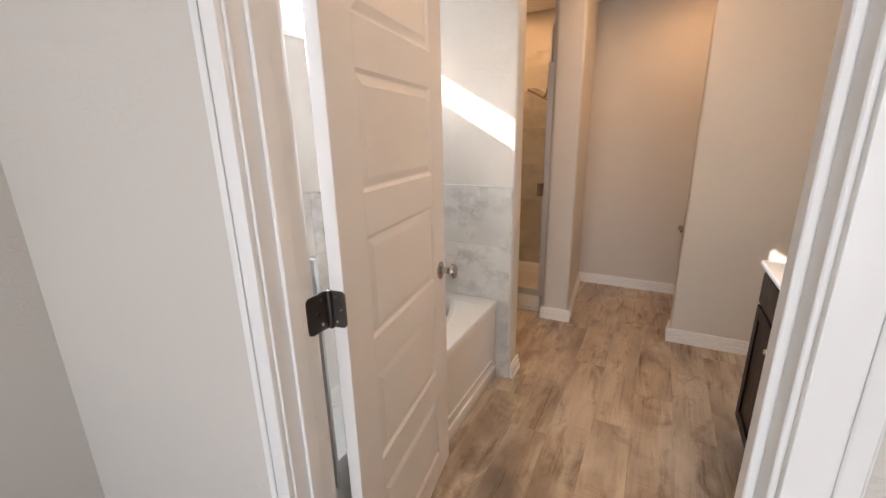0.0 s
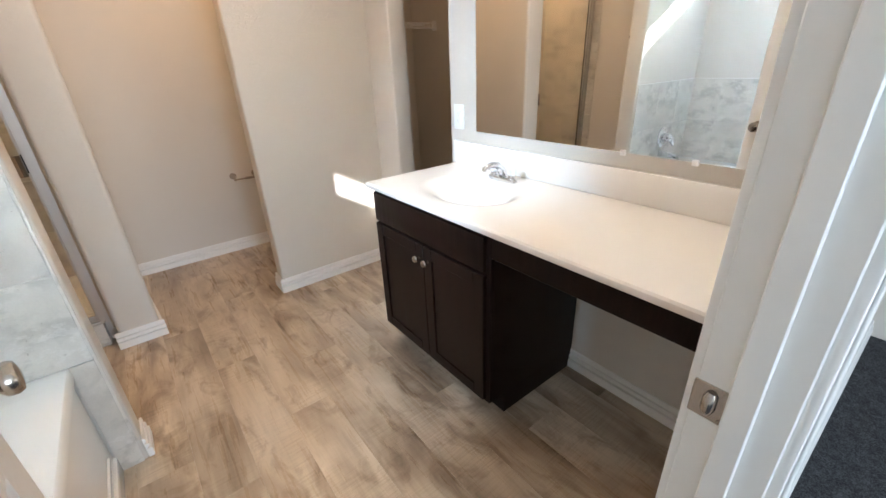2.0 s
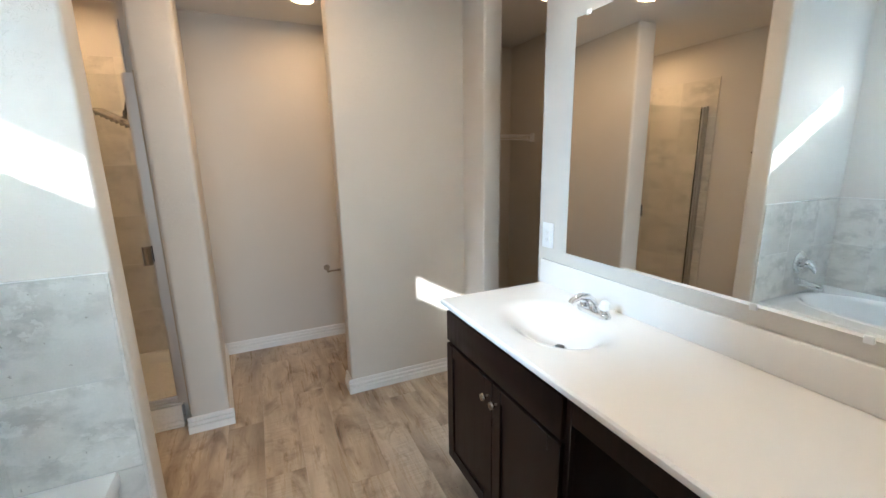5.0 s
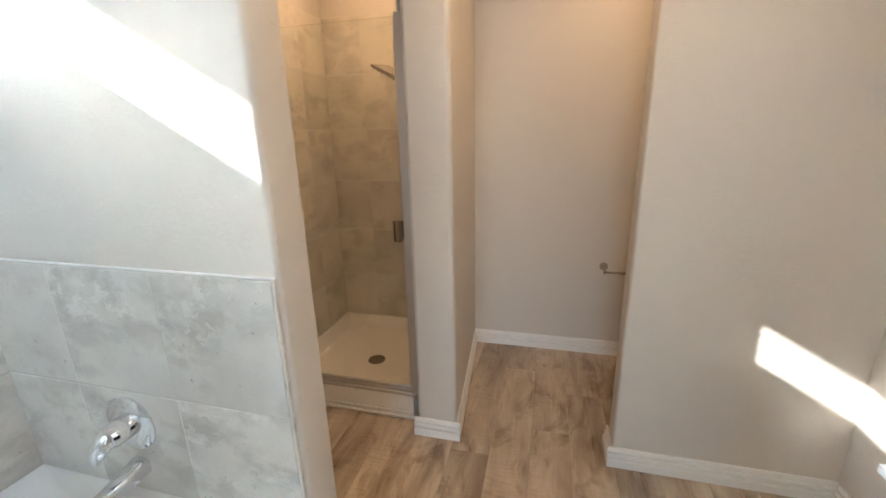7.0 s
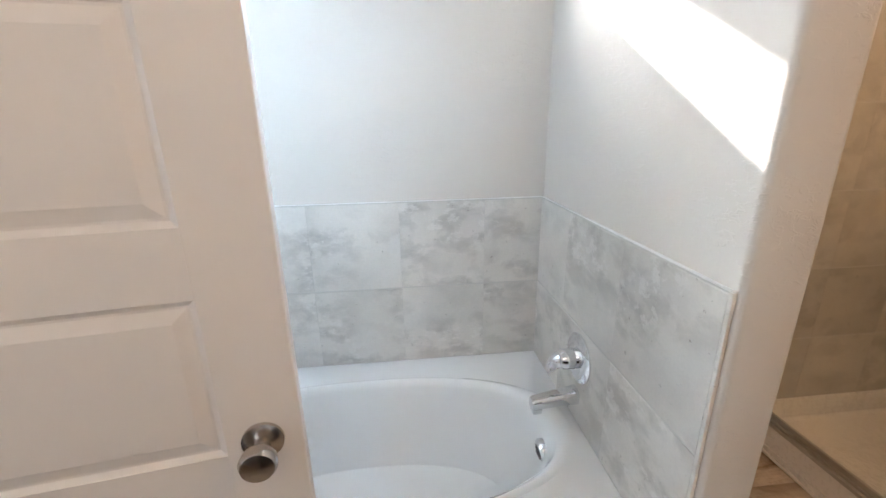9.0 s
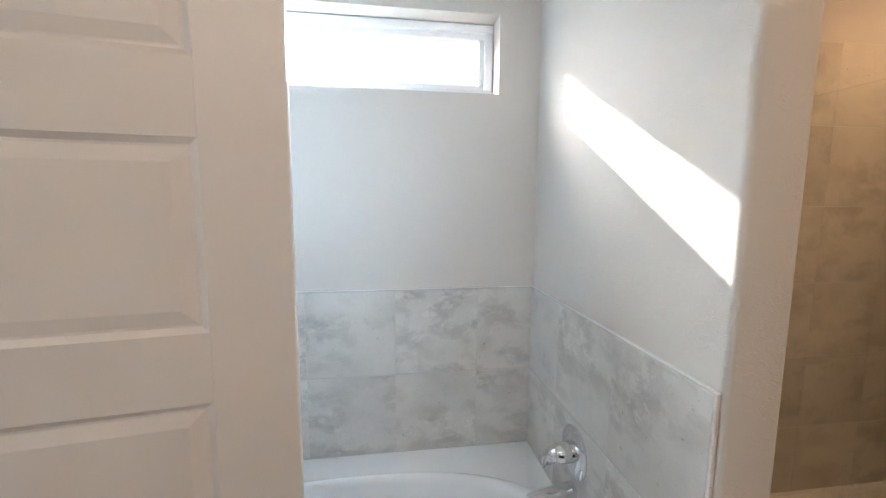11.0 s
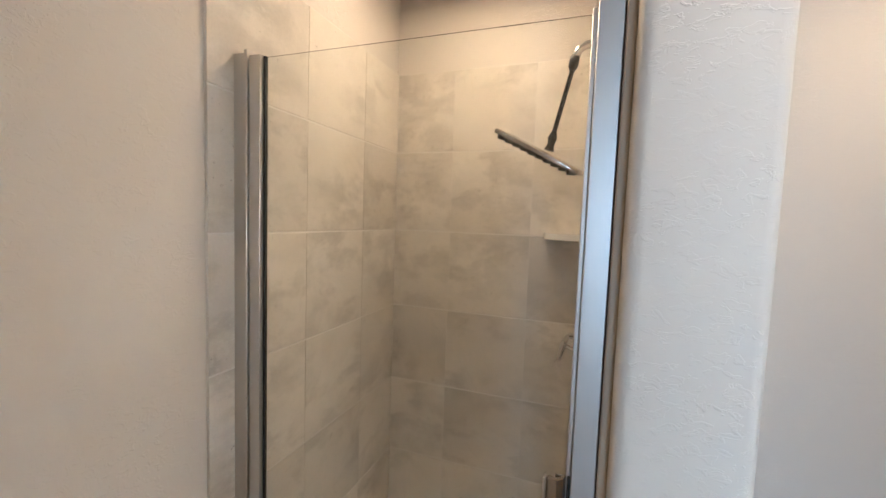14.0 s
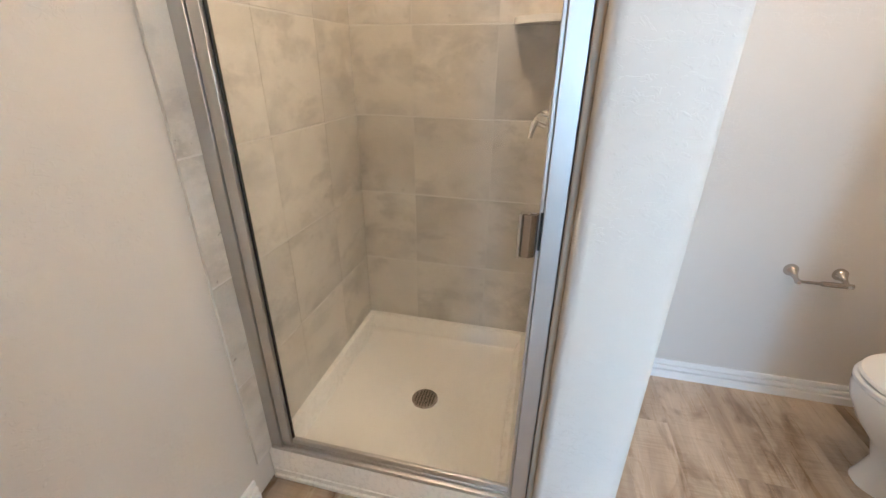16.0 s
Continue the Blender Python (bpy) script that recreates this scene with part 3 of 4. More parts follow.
bm = nb()
box(bm, TUB_X - 0.014, TUB_X + 0.000, TUB_Y0, TUB_Y1 + 0.002, 0.0, 0.075, 0.004, 2)
box(bm, TUB_X - 0.014, TUB_X - 0.004, TUB_Y0 + 0.06, TUB_Y1 - 0.06, 0.115, 0.135, 0.004, 2)
part("apron_moulding", bm, M_TUB, tub)
oz, oy = 0.385, cy + 0.562
over = part("overflow", tube(nb(), [(cx, oy + 0.045, oz), (cx, oy - 0.004, oz - 0.002), (cx, oy - 0.010, oz - 0.003)], [0.036, 0.036, 0.030], 28), M_CHROME, tub, "chrome slotted overflow plate")
for k in range(5):
    u = -0.020 + 0.010 * k
    w = math.sqrt(0.027 ** 2 - u * u)
    part("slot", box(nb(), cx - w, cx + w, oy - 0.0112, oy - 0.0075, oz + u - 0.0025, oz + u + 0.0020), M_VOID, over)
part("drain", tube(nb(), [(cx, cy + 0.30, RIM - 0.351), (cx, cy + 0.30, RIM - 0.343)], [0.036, 0.030], 24), M_CHROME, tub, "chrome drain")

# ---- tub filler and valve ----
valve = thing("tub_valve", (-0.455, TUB_Y1, 0.712), "chrome round tub valve with lever handle on tile", "faucet")
vx, vz = -0.455, 0.712
prof = [(0.0, 0.078), (-0.006, 0.078), (-0.013, 0.066), (-0.016, 0.040), (-0.030, 0.034), (-0.055, 0.031), (-0.066, 0.026), (-0.070, 0.012)]
part("escutcheon", tube(nb(), [(vx, TUB_Y1 + d, vz) for d, r in prof[:4]], [r for d, r in prof[:4]], 36), M_CHROME, valve)
part("hub", tube(nb(), [(vx, TUB_Y1 + d, vz) for d, r in prof[3:]], [min(r, 0.032) for d, r in prof[3:]], 24), M_CHROME, valve)
part("lever", tube(nb(), [(vx, TUB_Y1 - 0.046, vz + 0.006), (vx - 0.006, TUB_Y1 - 0.062, vz - 0.004), (vx - 0.018, TUB_Y1 - 0.074, vz - 0.024), (vx - 0.028, TUB_Y1 - 0.080, vz - 0.048), (vx - 0.034, TUB_Y1 - 0.082, vz - 0.068)], [0.022, 0.026, 0.022, 0.014, 0.007], 16), M_CHROME, valve)
spout = thing("tub_spout", (-0.455, TUB_Y1, 0.575), "chrome tub spout on the tiled end wall", "spout")
sz = 0.580
bm = nb()
rings = []
for d, dz, w, h in ((0.0, 0.0, 0.027, 0.025), (0.006, 0.0, 0.027, 0.025), (0.060, -0.007, 0.0245, 0.0215), (0.115, -0.015, 0.022, 0.019), (0.138, -0.019, 0.021, 0.019), (0.146, -0.021, 0.018, 0.016)):
    rings.append([Vector((vx + q.x, TUB_Y1 - d, sz + dz + q.y)) for q in oval(0.0, 0.0, 0.0, w, h, 28, 3.6)])
loft(bm, rings)
part("body", bm, M_CHROME, spout)
part("outlet", box(nb(), vx - 0.016, vx + 0.016, TUB_Y1 - 0.143, TUB_Y1 - 0.112, sz - 0.054, sz - 0.030, 0.006, 3), M_CHROME, spout)

# ---- shower ----
SH_L, SH_R, SH_B, SH_F, GY = -0.862, -0.055, 4.393, 3.515, 3.540
tray = thing("shower_tray", (-0.46, 3.95, 0), "cream acrylic shower tray with raised rim and curb", "shower tray")
bm = nb()
outer = [rect_ring(SH_L - 0.006, SH_R + 0.006, SH_F, SH_B + 0.004, z) for z in (0.0, 0.118)]
outer.append(rect_ring(SH_L - 0.006, SH_R + 0.006, SH_F + 0.008, SH_B + 0.004, 0.130))
outer.append(rect_ring(SH_L + 0.022, SH_R - 0.022, SH_F + 0.060, SH_B - 0.026, 0.130))
outer.append(rect_ring(SH_L + 0.032, SH_R - 0.032, SH_F + 0.072, SH_B - 0.038, 0.118))
outer.append(rect_ring(SH_L + 0.046, SH_R - 0.046, SH_F + 0.088, SH_B - 0.055, 0.062))
outer.append(rect_ring(SH_L + 0.060, SH_R - 0.060, SH_F + 0.104, SH_B - 0.070, 0.052))
outer.append(oval(-0.440, 3.945, 0.042, 0.06, 0.06, N))
loft(bm, outer, True, True)
part("basin", bm, M_TRAY, tray)
part("curb_bead", tube(nb(), [(SH_L, SH_F - 0.001, 0.036), (SH_R + 0.004, SH_F - 0.001, 0.036)], 0.0035, 10), M_TRAY, tray)
part("curb_lip", box(nb(), SH_L, SH_R + 0.006, SH_F - 0.010, SH_F + 0.004, 0.0, 0.014, 0.003, 1), M_TRAY, tray)
drain = part("drain", tube(nb(), [(-0.440, 3.945, 0.041), (-0.440, 3.945, 0.0455), (-0.440, 3.945, 0.0465)], [0.054, 0.054, 0.050], 32), M_NICKEL, tray, "round metal drain grate")
for k in range(7):
    u = -0.036 + 0.012 * k
    w = math.sqrt(max(0.0, 0.044 ** 2 - u * u))
    part("slot", box(nb(), -0.440 + u - 0.003, -0.440 + u + 0.003, 3.945 - w, 3.945 + w, 0.0455, 0.0472), M_VOID, drain)

encl = thing("shower_door", (-0.45, GY, 0.13), "frameless-top clear glass shower door in polished metal frame", "shower door")
GT = 1.868
part("sill_track", box(nb(), -0.858, -0.038, GY - 0.022, GY + 0.020, 0.130, 0.146, 0.003, 2), M_ALU, encl)
part("sill_lip", box(nb(), -0.855, -0.041, GY - 0.010, GY + 0.002, 0.146, 0.160, 0.002, 1), M_ALU, encl)
part("wall_jamb", box(nb(), -0.862, -0.823, GY - 0.016, GY + 0.018, 0.146, GT + 0.012, 0.0015, 1), M_ALU, encl)
part("wall_jamb_rib", box(nb(), -0.8255, -0.816, GY - 0.022, GY + 0.010, 0.146, GT + 0.016, 0.0015, 1), M_ALU, encl)
part("gasket", box(nb(), -0.8158, -0.8142, GY - 0.010, GY + 0.008, 0.160, GT), M_BLACK, encl, "dark joint line")
part("hinge_stile", box(nb(), -0.814, -0.782, GY - 0.017, GY + 0.012, 0.166, GT + 0.004, 0.0015, 1), M_ALU, encl)
part("seal", box(nb(), -0.7815, -0.7765, GY - 0.0055, GY + 0.005, 0.166, GT + 0.002), M_BLACK, encl, "black rubber seal strip")
pane = part("pane", box(nb(), -0.7785, -0.066, GY - 0.003, GY + 0.003, 0.172, GT), M_GLASS, encl, "clear glass")
pane.visible_shadow = False
part("bottom_rail", box(nb(), -0.781, -0.066, GY - 0.008, GY + 0.008, 0.160, 0.182, 0.003, 2), M_ALU, encl)
part("strike_jamb", box(nb(), -0.056, -0.014, GY - 0.024, GY + 0.018, 0.146, GT + 0.012, 0.0015, 1), M_ALU, encl)
part("strike_jamb_rib", box(nb(), -0.065, -0.0565, GY - 0.012, GY + 0.014, 0.146, GT + 0.008, 0.0015, 1), M_ALU, encl)
part("gasket", box(nb(), -0.0138, -0.0125, GY - 0.028, GY + 0.014, 0.146, GT + 0.010), M_VOID, encl, "dark joint beside the jamb")
part("sealant", box(nb(), -0.0123, 0.0035, GY - 0.046, GY + 0.010, 0.10, GT + 0.02, 0.003, 2), M_SILICONE, encl, "tan sealant bead")
part("latch_pad", box(nb(), -0.062, -0.0565, GY - 0.018, GY - 0.0125, 0.960, 1.045, 0.001, 1), M_BLACK, encl, "black latch strip")
hb = part("handle_plate", box(nb(), -0.084, -0.066, GY - 0.0075, GY - 0.0035, 0.945, 1.040, 0.001, 1), M_CHROME, encl, "bright metal pull handle plate")
grip = [(-0.070, -0.006), (-0.074, -0.015), (-0.082, -0.020), (-0.092, -0.016), (-0.098, -0.018), (-0.099, -0.024), (-0.092, -0.028), (-0.080, -0.029), (-0.068, -0.020), (-0.065, -0.006)]
bm = nb()
loft(bm, [[Vector((x, GY + y, z)) for x, y in grip] for z in (0.945, 1.040)])
part("pull", bm, M_NICKEL, hb, "curved metal pull")
part("pull_edge", box(nb(), -0.1045, -0.0995, GY - 0.032, GY - 0.012, 0.942, 1.043, 0.001, 1), M_CHROME, hb)

# shower head, valve, corner shelf
head = thing("rain_shower", (-0.055, 3.93, 1.98), "square rain shower fixture on dark extension arm", "shower")
hy = 3.93
part("flange", tube(nb(), [(SH_R, hy, 1.975), (SH_R - 0.006, hy, 1.975), (SH_R - 0.012, hy, 1.975)], [0.030, 0.030, 0.016], 24), M_CHROME, head)
part("arm", tube(nb(), [(SH_R - 0.006, hy, 1.975), (SH_R - 0.03, hy, 1.978), (SH_R - 0.048, hy, 1.966), (SH_R - 0.058, hy, 1.945)], 0.011, 14), M_CHROME, head)
part("joint", tube(nb(), [(-0.108, hy, 1.952), (-0.113, hy, 1.945), (-0.116, hy, 1.925), (-0.118, hy, 1.915)], [0.010, 0.013, 0.013, 0.008], 16), M_DARKMETAL, head)
part("extension", tube(nb(), [(-0.117, hy, 1.918), (-0.158, hy, 1.748)], 0.0062, 14), M_DARKMETAL, head)
part("swivel", tube(nb(), [(-0.157, hy, 1.752), (-0.160, hy, 1.738), (-0.163, hy, 1.722), (-0.168, hy, 1.706)], [0.009, 0.013, 0.009, 0.014], 16), M_DARKMETAL, head)
R = Matrix.Translation((-0.172, hy - 0.005, 1.692)) @ Matrix.Rotation(radians(28), 4, "Y") @ Matrix.Rotation(radians(7), 4, "X")
bm = box(nb(), -0.135, 0.105, -0.100, 0.100, -0.006, 0.006, 0.003, 2)
bmesh.ops.transform(bm, matrix=R, verts=bm.verts[:])
plate = part("plate", bm, M_NICKEL, head, "thin square nickel spray plate")
for i in range(10):
    for j in range(8):
        bm = tube(nb(), [(-0.12 + 0.0225 * i, -0.084 + 0.024 * j, -0.005), (-0.12 + 0.0225 * i, -0.084 + 0.024 * j, -0.016)], [0.005, 0.0035], 6)
        bmesh.ops.transform(bm, matrix=R, verts=bm.verts[:])
        part("nozzle", bm, M_DARKMETAL, plate)
sv = thing("shower_valve", (SH_R, 3.93, 1.18), "chrome shower valve with lever handle", "faucet")
part("escutcheon", tube(nb(), [(SH_R, 3.93, 1.18), (SH_R - 0.008, 3.93, 1.18), (SH_R - 0.014, 3.93, 1.18)], [0.075, 0.072, 0.05], 32), M_CHROME, sv)
part("hub", tube(nb(), [(SH_R - 0.012, 3.93, 1.18), (SH_R - 0.034, 3.93, 1.185), (SH_R - 0.042, 3.93, 1.185)], [0.026, 0.022, 0.012], 20), M_CHROME, sv)
part("lever", tube(nb(), [(SH_R - 0.030, 3.93, 1.19), (SH_R - 0.048, 3.925, 1.168), (SH_R - 0.056, 3.92, 1.130)], [0.013, 0.010, 0.006], 14), M_CHROME, sv)
bm = nb()
pts = [Vector((SH_R + 0.002, SH_B + 0.002, 0))] + [Vector((SH_R + 0.002 - 0.165 * math.cos(a), SH_B + 0.002 - 0.165 * math.sin(a), 0)) for a in (math.pi / 2 * k / 10 for k in range(11))]
loft(bm, [[p + Vector((0, 0, z)) for p in pts] for z in (1.448, 1.470)])
bmesh.ops.bevel(bm, geom=bm.edges[:], offset=0.004, segments=2, affect="EDGES")
solid("corner_shelf", bm, M_PORC, "white ceramic corner shelf on shower tile", "shelf")

# ---- toilet ----
toilet = thing("toilet", (1.3, 3.98, 0), "white porcelain toilet with closed lid", "toilet")
tx, ty = 1.285, 3.985
bm = nb()
rings = []
for z, dx, rx, ry in ((0.0, 0.04, 0.215, 0.105), (0.03, 0.04, 0.205, 0.098), (0.10, 0.04, 0.19, 0.088), (0.18, 0.02, 0.20, 0.095), (0.26, -0.01, 0.235, 0.130), (0.33, -0.02, 0.262, 0.165), (0.375, -0.02, 0.272, 0.180), (0.392, -0.02, 0.270, 0.178)):
    rings.append(oval(tx + dx, ty, z, rx, ry, 36, 2.2))
loft(bm, rings)
part("bowl", bm, M_PORC, toilet)
part("seat", loft(nb(), [oval(tx - 0.02, ty, z, 0.276 * f, 0.184 * f, 36, 2.15) for z, f in ((0.394, 0.985), (0.400, 1.0), (0.412, 1.0), (0.418, 0.98))]), M_PLASTIC, toilet)
part("lid", loft(nb(), [oval(tx - 0.018, ty, z, 0.270 * f, 0.180 * f, 36, 2.15) for z, f in ((0.420, 0.985), (0.425, 1.0), (0.436, 0.985), (0.441, 0.90))]), M_PLASTIC, toilet)
part("tank", box(nb(), 1.490, 1.690, ty - 0.205, ty + 0.205, 0.385, 0.725, 0.025, 4), M_PORC, toilet)
part("tank_lid", box(nb(), 1.477, 1.695, ty - 0.218, ty + 0.218, 0.727, 0.765, 0.012, 3), M_PORC, toilet)
part("flush_lever", tube(nb(), [(1.489, ty - 0.15, 0.68), (1.470, ty - 0.15, 0.68), (1.465, ty - 0.11, 0.676), (1.465, ty - 0.07, 0.672)], [0.009, 0.009, 0.006, 0.006], 12), M_CHROME, toilet)
part("neck", box(nb(), 1.40, 1.52, ty - 0.11, ty + 0.11, 0.05, 0.39, 0.03, 3), M_PORC, toilet)

# ---- paper holder, robe hook, outlet ----
tp = thing("toilet_paper_holder", (0.98, YN, 0.62), "brushed nickel toilet paper holder with empty roller", "paper holder")
for px in (0.922, 1.085):
    pz = 0.600
    post = part("post", tube(nb(), [(px, YN, pz), (px, YN - 0.008, pz), (px, YN - 0.016, pz - 0.002), (px, YN - 0.030, pz - 0.006), (px, YN - 0.050, pz - 0.014), (px, YN - 0.066, pz - 0.018), (px, YN - 0.076, pz - 0.018)], [0.025, 0.025, 0.020, 0.012, 0.008, 0.011, 0.008], 20), M_NICKEL, tp)
part("roller", tube(nb(), [(0.922, YN - 0.064, 0.582), (0.998, YN - 0.064, 0.582), (1.001, YN - 0.064, 0.582), (1.100, YN - 0.064, 0.582)], [0.006, 0.006, 0.010, 0.010], 14), M_NICKEL, tp)

HX, HZ = -0.060, 1.462
hook = thing("robe_hook", (HX, STUB_Y1, HZ), "brushed nickel robe hook on the partition wall", "hook")
part("base", tube(nb(), [(HX, STUB_Y1, HZ), (HX, STUB_Y1 + 0.006, HZ), (HX, STUB_Y1 + 0.012, HZ)], [0.026, 0.026, 0.020], 24), M_NICKEL, hook)
part("peg", tube(nb(), [(HX, STUB_Y1 + y, HZ + z) for y, z in ((0.010, 0.001), (0.022, 0.001), (0.034, 0.0), (0.041, -0.001), (0.050, -0.001), (0.056, -0.001))], [0.019, 0.016, 0.010, 0.008, 0.011, 0.007], 20), M_NICKEL, hook)

sw = thing("wall_outlet", (XE, 2.558, 1.09), "white plastic duplex wall outlet above the counter", "outlet")
part("plate", box(nb(), XE - 0.006, XE - 0.0005, 2.520, 2.596, 1.030, 1.150, 0.003, 2), M_PLASTIC, sw)
insert = part("insert", box(nb(), XE - 0.009, XE - 0.005, 2.541, 2.575, 1.056, 1.124, 0.0015, 2), M_PLASTIC, sw)
for zc in (1.073, 1.107):
    for dy in (-0.006, 0.006):
        part("slot", box(nb(), XE - 0.0096, XE - 0.0085, 2.558 + dy - 0.0011, 2.558 + dy + 0.0011, zc - 0.0045, zc + 0.0045), M_GROUT_GREY, insert)
    part("slot", tube(nb(), [(XE - 0.0085, 2.558, zc - 0.010), (XE - 0.0096, 2.558, zc - 0.010)], 0.0024, 10), M_GROUT_GREY, insert)

# ---- vanity ----
VY0, VY1, VX, CTR = 1.778, 2.536, 1.160, 0.860
van = thing("vanity_cabinet", (1.42, 2.18, 0), "dark espresso wooden vanity cabinet with shaker doors", "cabinet")
for ya, yb in ((VY0, VY0 + 0.016), (VY1 - 0.016, VY1)):
    part("side_panel", box(nb(), VX + 0.0215, XE - 0.002, ya, yb, 0.1005, CTR - 0.0265), M_CAB, van)
part("bottom_panel", box(nb(), VX + 0.0215, XE - 0.002, VY0 + 0.0165, VY1 - 0.0165, 0.1005, 0.116), M_CAB, van)
part("back_panel", box(nb(), XE - 0.012, XE - 0.002, VY0 + 0.0165, VY1 - 0.0165, 0.1165, CTR - 0.16), M_CAB, van)
part("side_panel", box(nb(), VX + 0.088, XE - 0.004, VY0, VY0 + 0.016, 0.0, 0.100), M_CAB, van)
part("toe_kick", box(nb(), VX + 0.088, VX + 0.100, VY0 + 0.016, VY1, 0.0, 0.100), M_CAB, van)
part("side_panel", box(nb(), VX + 0.088, XE - 0.004, VY1 - 0.016, VY1, 0.0, 0.100), M_CAB, van)
part("face_frame", box(nb(), VX + 0.002, VX + 0.021, VY0, VY1, 0.100, CTR - 0.026, 0.002, 1), M_CAB, van)
part("false_drawer", box(nb(), VX - 0.016, VX + 0.003, VY0 + 0.018, VY1 - 0.012, 0.690, 0.822, 0.003, 2), M_CAB, van)


def shaker_door(y0, y1, z0, z1, parent):
    """A flat centre panel in a frame of two stiles and two rails."""
    xo, xi, w = VX - 0.017, VX + 0.0015, 0.052
    d = part("door", box(nb(), xi - 0.011, xi, y0 + w - 0.003, y1 - w + 0.003, z0 + w - 0.003, z1 - w + 0.003), M_CAB, parent)
    for ya, yb in ((y0, y0 + w), (y1 - w, y1)):
        part("stile", box(nb(), xo, xi, ya, yb, z0, z1, 0.002, 1), M_CAB, d)
    for za, zb in ((z0, z0 + w), (z1 - w, z1)):
        part("rail", box(nb(), xo + 0.0004, xi, y0 + w, y1 - w, za, zb, 0.002, 1), M_CAB, d)
    return d


def cab_knob(y, z):
    prof = [(0.0, 0.008), (0.010, 0.006), (0.015, 0.011), (0.021, 0.0155), (0.027, 0.013), (0.029, 0.006)]
    return tube(nb(), [(VX - 0.017 - d, y, z) for d, r in prof], [r for d, r in prof], 18)


mid = 2.150
for ya, yb, ky in ((VY0 + 0.018, mid - 0.002, mid - 0.030), (mid + 0.002, VY1 - 0.012, mid + 0.030)):
    dr = shaker_door(ya, yb, 0.118, 0.676, van)
    part("handle", cab_knob(ky, 0.612), M_NICKEL, dr, "round nickel knob")
part("knee_rail", box(nb(), VX + 0.002, VX + 0.021, YD + 0.002, VY0 - 0.0005, 0.745, CTR - 0.0265, 0.002, 1), M_CAB, van)

# countertop with a moulded bowl
top = thing("countertop", (1.42, 1.84, CTR), "glossy cream cultured marble vanity top with integral bowl", "countertop")
BX, BY = 1.405, 2.145
CX0, CX1, CY0, CY1 = 1.137, XE - 0.001, YD + 0.002, 2.574
bm = nb()
rings = [rect_ring(CX0 + 0.004, CX1, CY0, CY1 - 0.004, CTR - 0.026, 64, (BX, BY)), rect_ring(CX0, CX1, CY0, CY1, CTR - 0.020, 64, (BX, BY)),
         rect_ring(CX0, CX1, CY0, CY1, CTR - 0.006, 64, (BX, BY)), rect_ring(CX0 + 0.006, CX1, CY0, CY1 - 0.006, CTR, 64, (BX, BY))]
for f, z in ((1.24, 0.0), (1.17, -0.0008), (1.10, -0.0028), (1.03, -0.0065), (0.96, -0.0125), (0.89, -0.0215), (0.81, -0.034), (0.72, -0.050), (0.62, -0.068), (0.51, -0.085), (0.39, -0.100), (0.25, -0.112), (0.10, -0.117)):
    rings.append(oval(BX + 0.040 * (1 - f) * (f < 1), BY, CTR + z, 0.165 * f, 0.215 * f, 64, 2.1))
loft(bm, rings, True, False)
part("slab", bm, M_COUNTER, top)
part("backsplash", box(nb(), XE - 0.021, XE - 0.001, CY0, CY1 + 0.012, CTR + 0.0005, 0.974, 0.004, 2), M_COUNTER, top)
DX = BX + 0.030
part("drain", tube(nb(), [(DX, BY, CTR - 0.118), (DX, BY, CTR - 0.110), (DX, BY, CTR - 0.108)], [0.026, 0.026, 0.019], 24), M_CHROME, top, "chrome pop-up drain ring")
part("drain_stopper", tube(nb(), [(DX, BY, CTR - 0.112), (DX, BY, CTR - 0.104), (DX, BY, CTR - 0.102)], [0.016, 0.018, 0.012], 18), M_DARKMETAL, top)

fau = thing("faucet", (1.592, BY, CTR), "chrome centerset faucet with clear acrylic handles", "faucet")
fx = 1.592
bm = nb()
loft(bm, [oval(fx, BY, CTR + z, 0.026 * f, 0.080 * f, 32, 2.6) for z, f in ((0.0, 1.0), (0.012, 1.0), (0.018, 0.94), (0.020, 0.8))])
part("base", bm, M_CHROME, fau)
part("spout", tube(nb(), [(fx + 0.004, BY, CTR + 0.014), (fx - 0.008, BY, CTR + 0.050), (fx - 0.035, BY, CTR + 0.072), (fx - 0.075, BY, CTR + 0.078), (fx - 0.108, BY, CTR + 0.068), (fx - 0.116, BY, CTR + 0.058)], [0.019, 0.017, 0.015, 0.013, 0.011, 0.010], 18), M_CHROME, fau)
for s in (-1, 1):
    part("handle_stem", tube(nb(), [(fx, BY + s * 0.052, CTR + 0.014), (fx, BY + s * 0.052, CTR + 0.030)], [0.017, 0.014], 18), M_CHROME, fau)
    bm = nb()
    tube(bm, [(fx, BY + s * 0.052, CTR + 0.030), (fx, BY + s * 0.053, CTR + 0.036), (fx, BY + s * 0.054, CTR + 0.058), (fx, BY + s * 0.054, CTR + 0.066)], [0.015, 0.021, 0.018, 0.010], 8)
    part("handle", bm, M_ACRYL, fau, "clear acrylic faceted handle", smooth=False)

mirror = thing("mirror", (XE - 0.006, 1.82, 1.029), "large frameless wall mirror above the vanity", "mirror")
MY0, MY1, MZ0, MZ1 = 1.205, 2.425, 1.029, 1.992
part("glass", box(nb(), XE - 0.009, XE - 0.003, MY0, MY1, MZ0, MZ1, 0.0015, 1), M_MIRROR, mirror)
for y, z in ((1.42, MZ0), (1.66, MZ0), (1.45, MZ1), (2.36, MZ1)):
    part("clip", box(nb(), XE - 0.013, XE - 0.001, y - 0.010, y + 0.010, z - 0.010, z + 0.010, 0.003, 2), M_PLASTIC, mirror, "clear plastic clip")

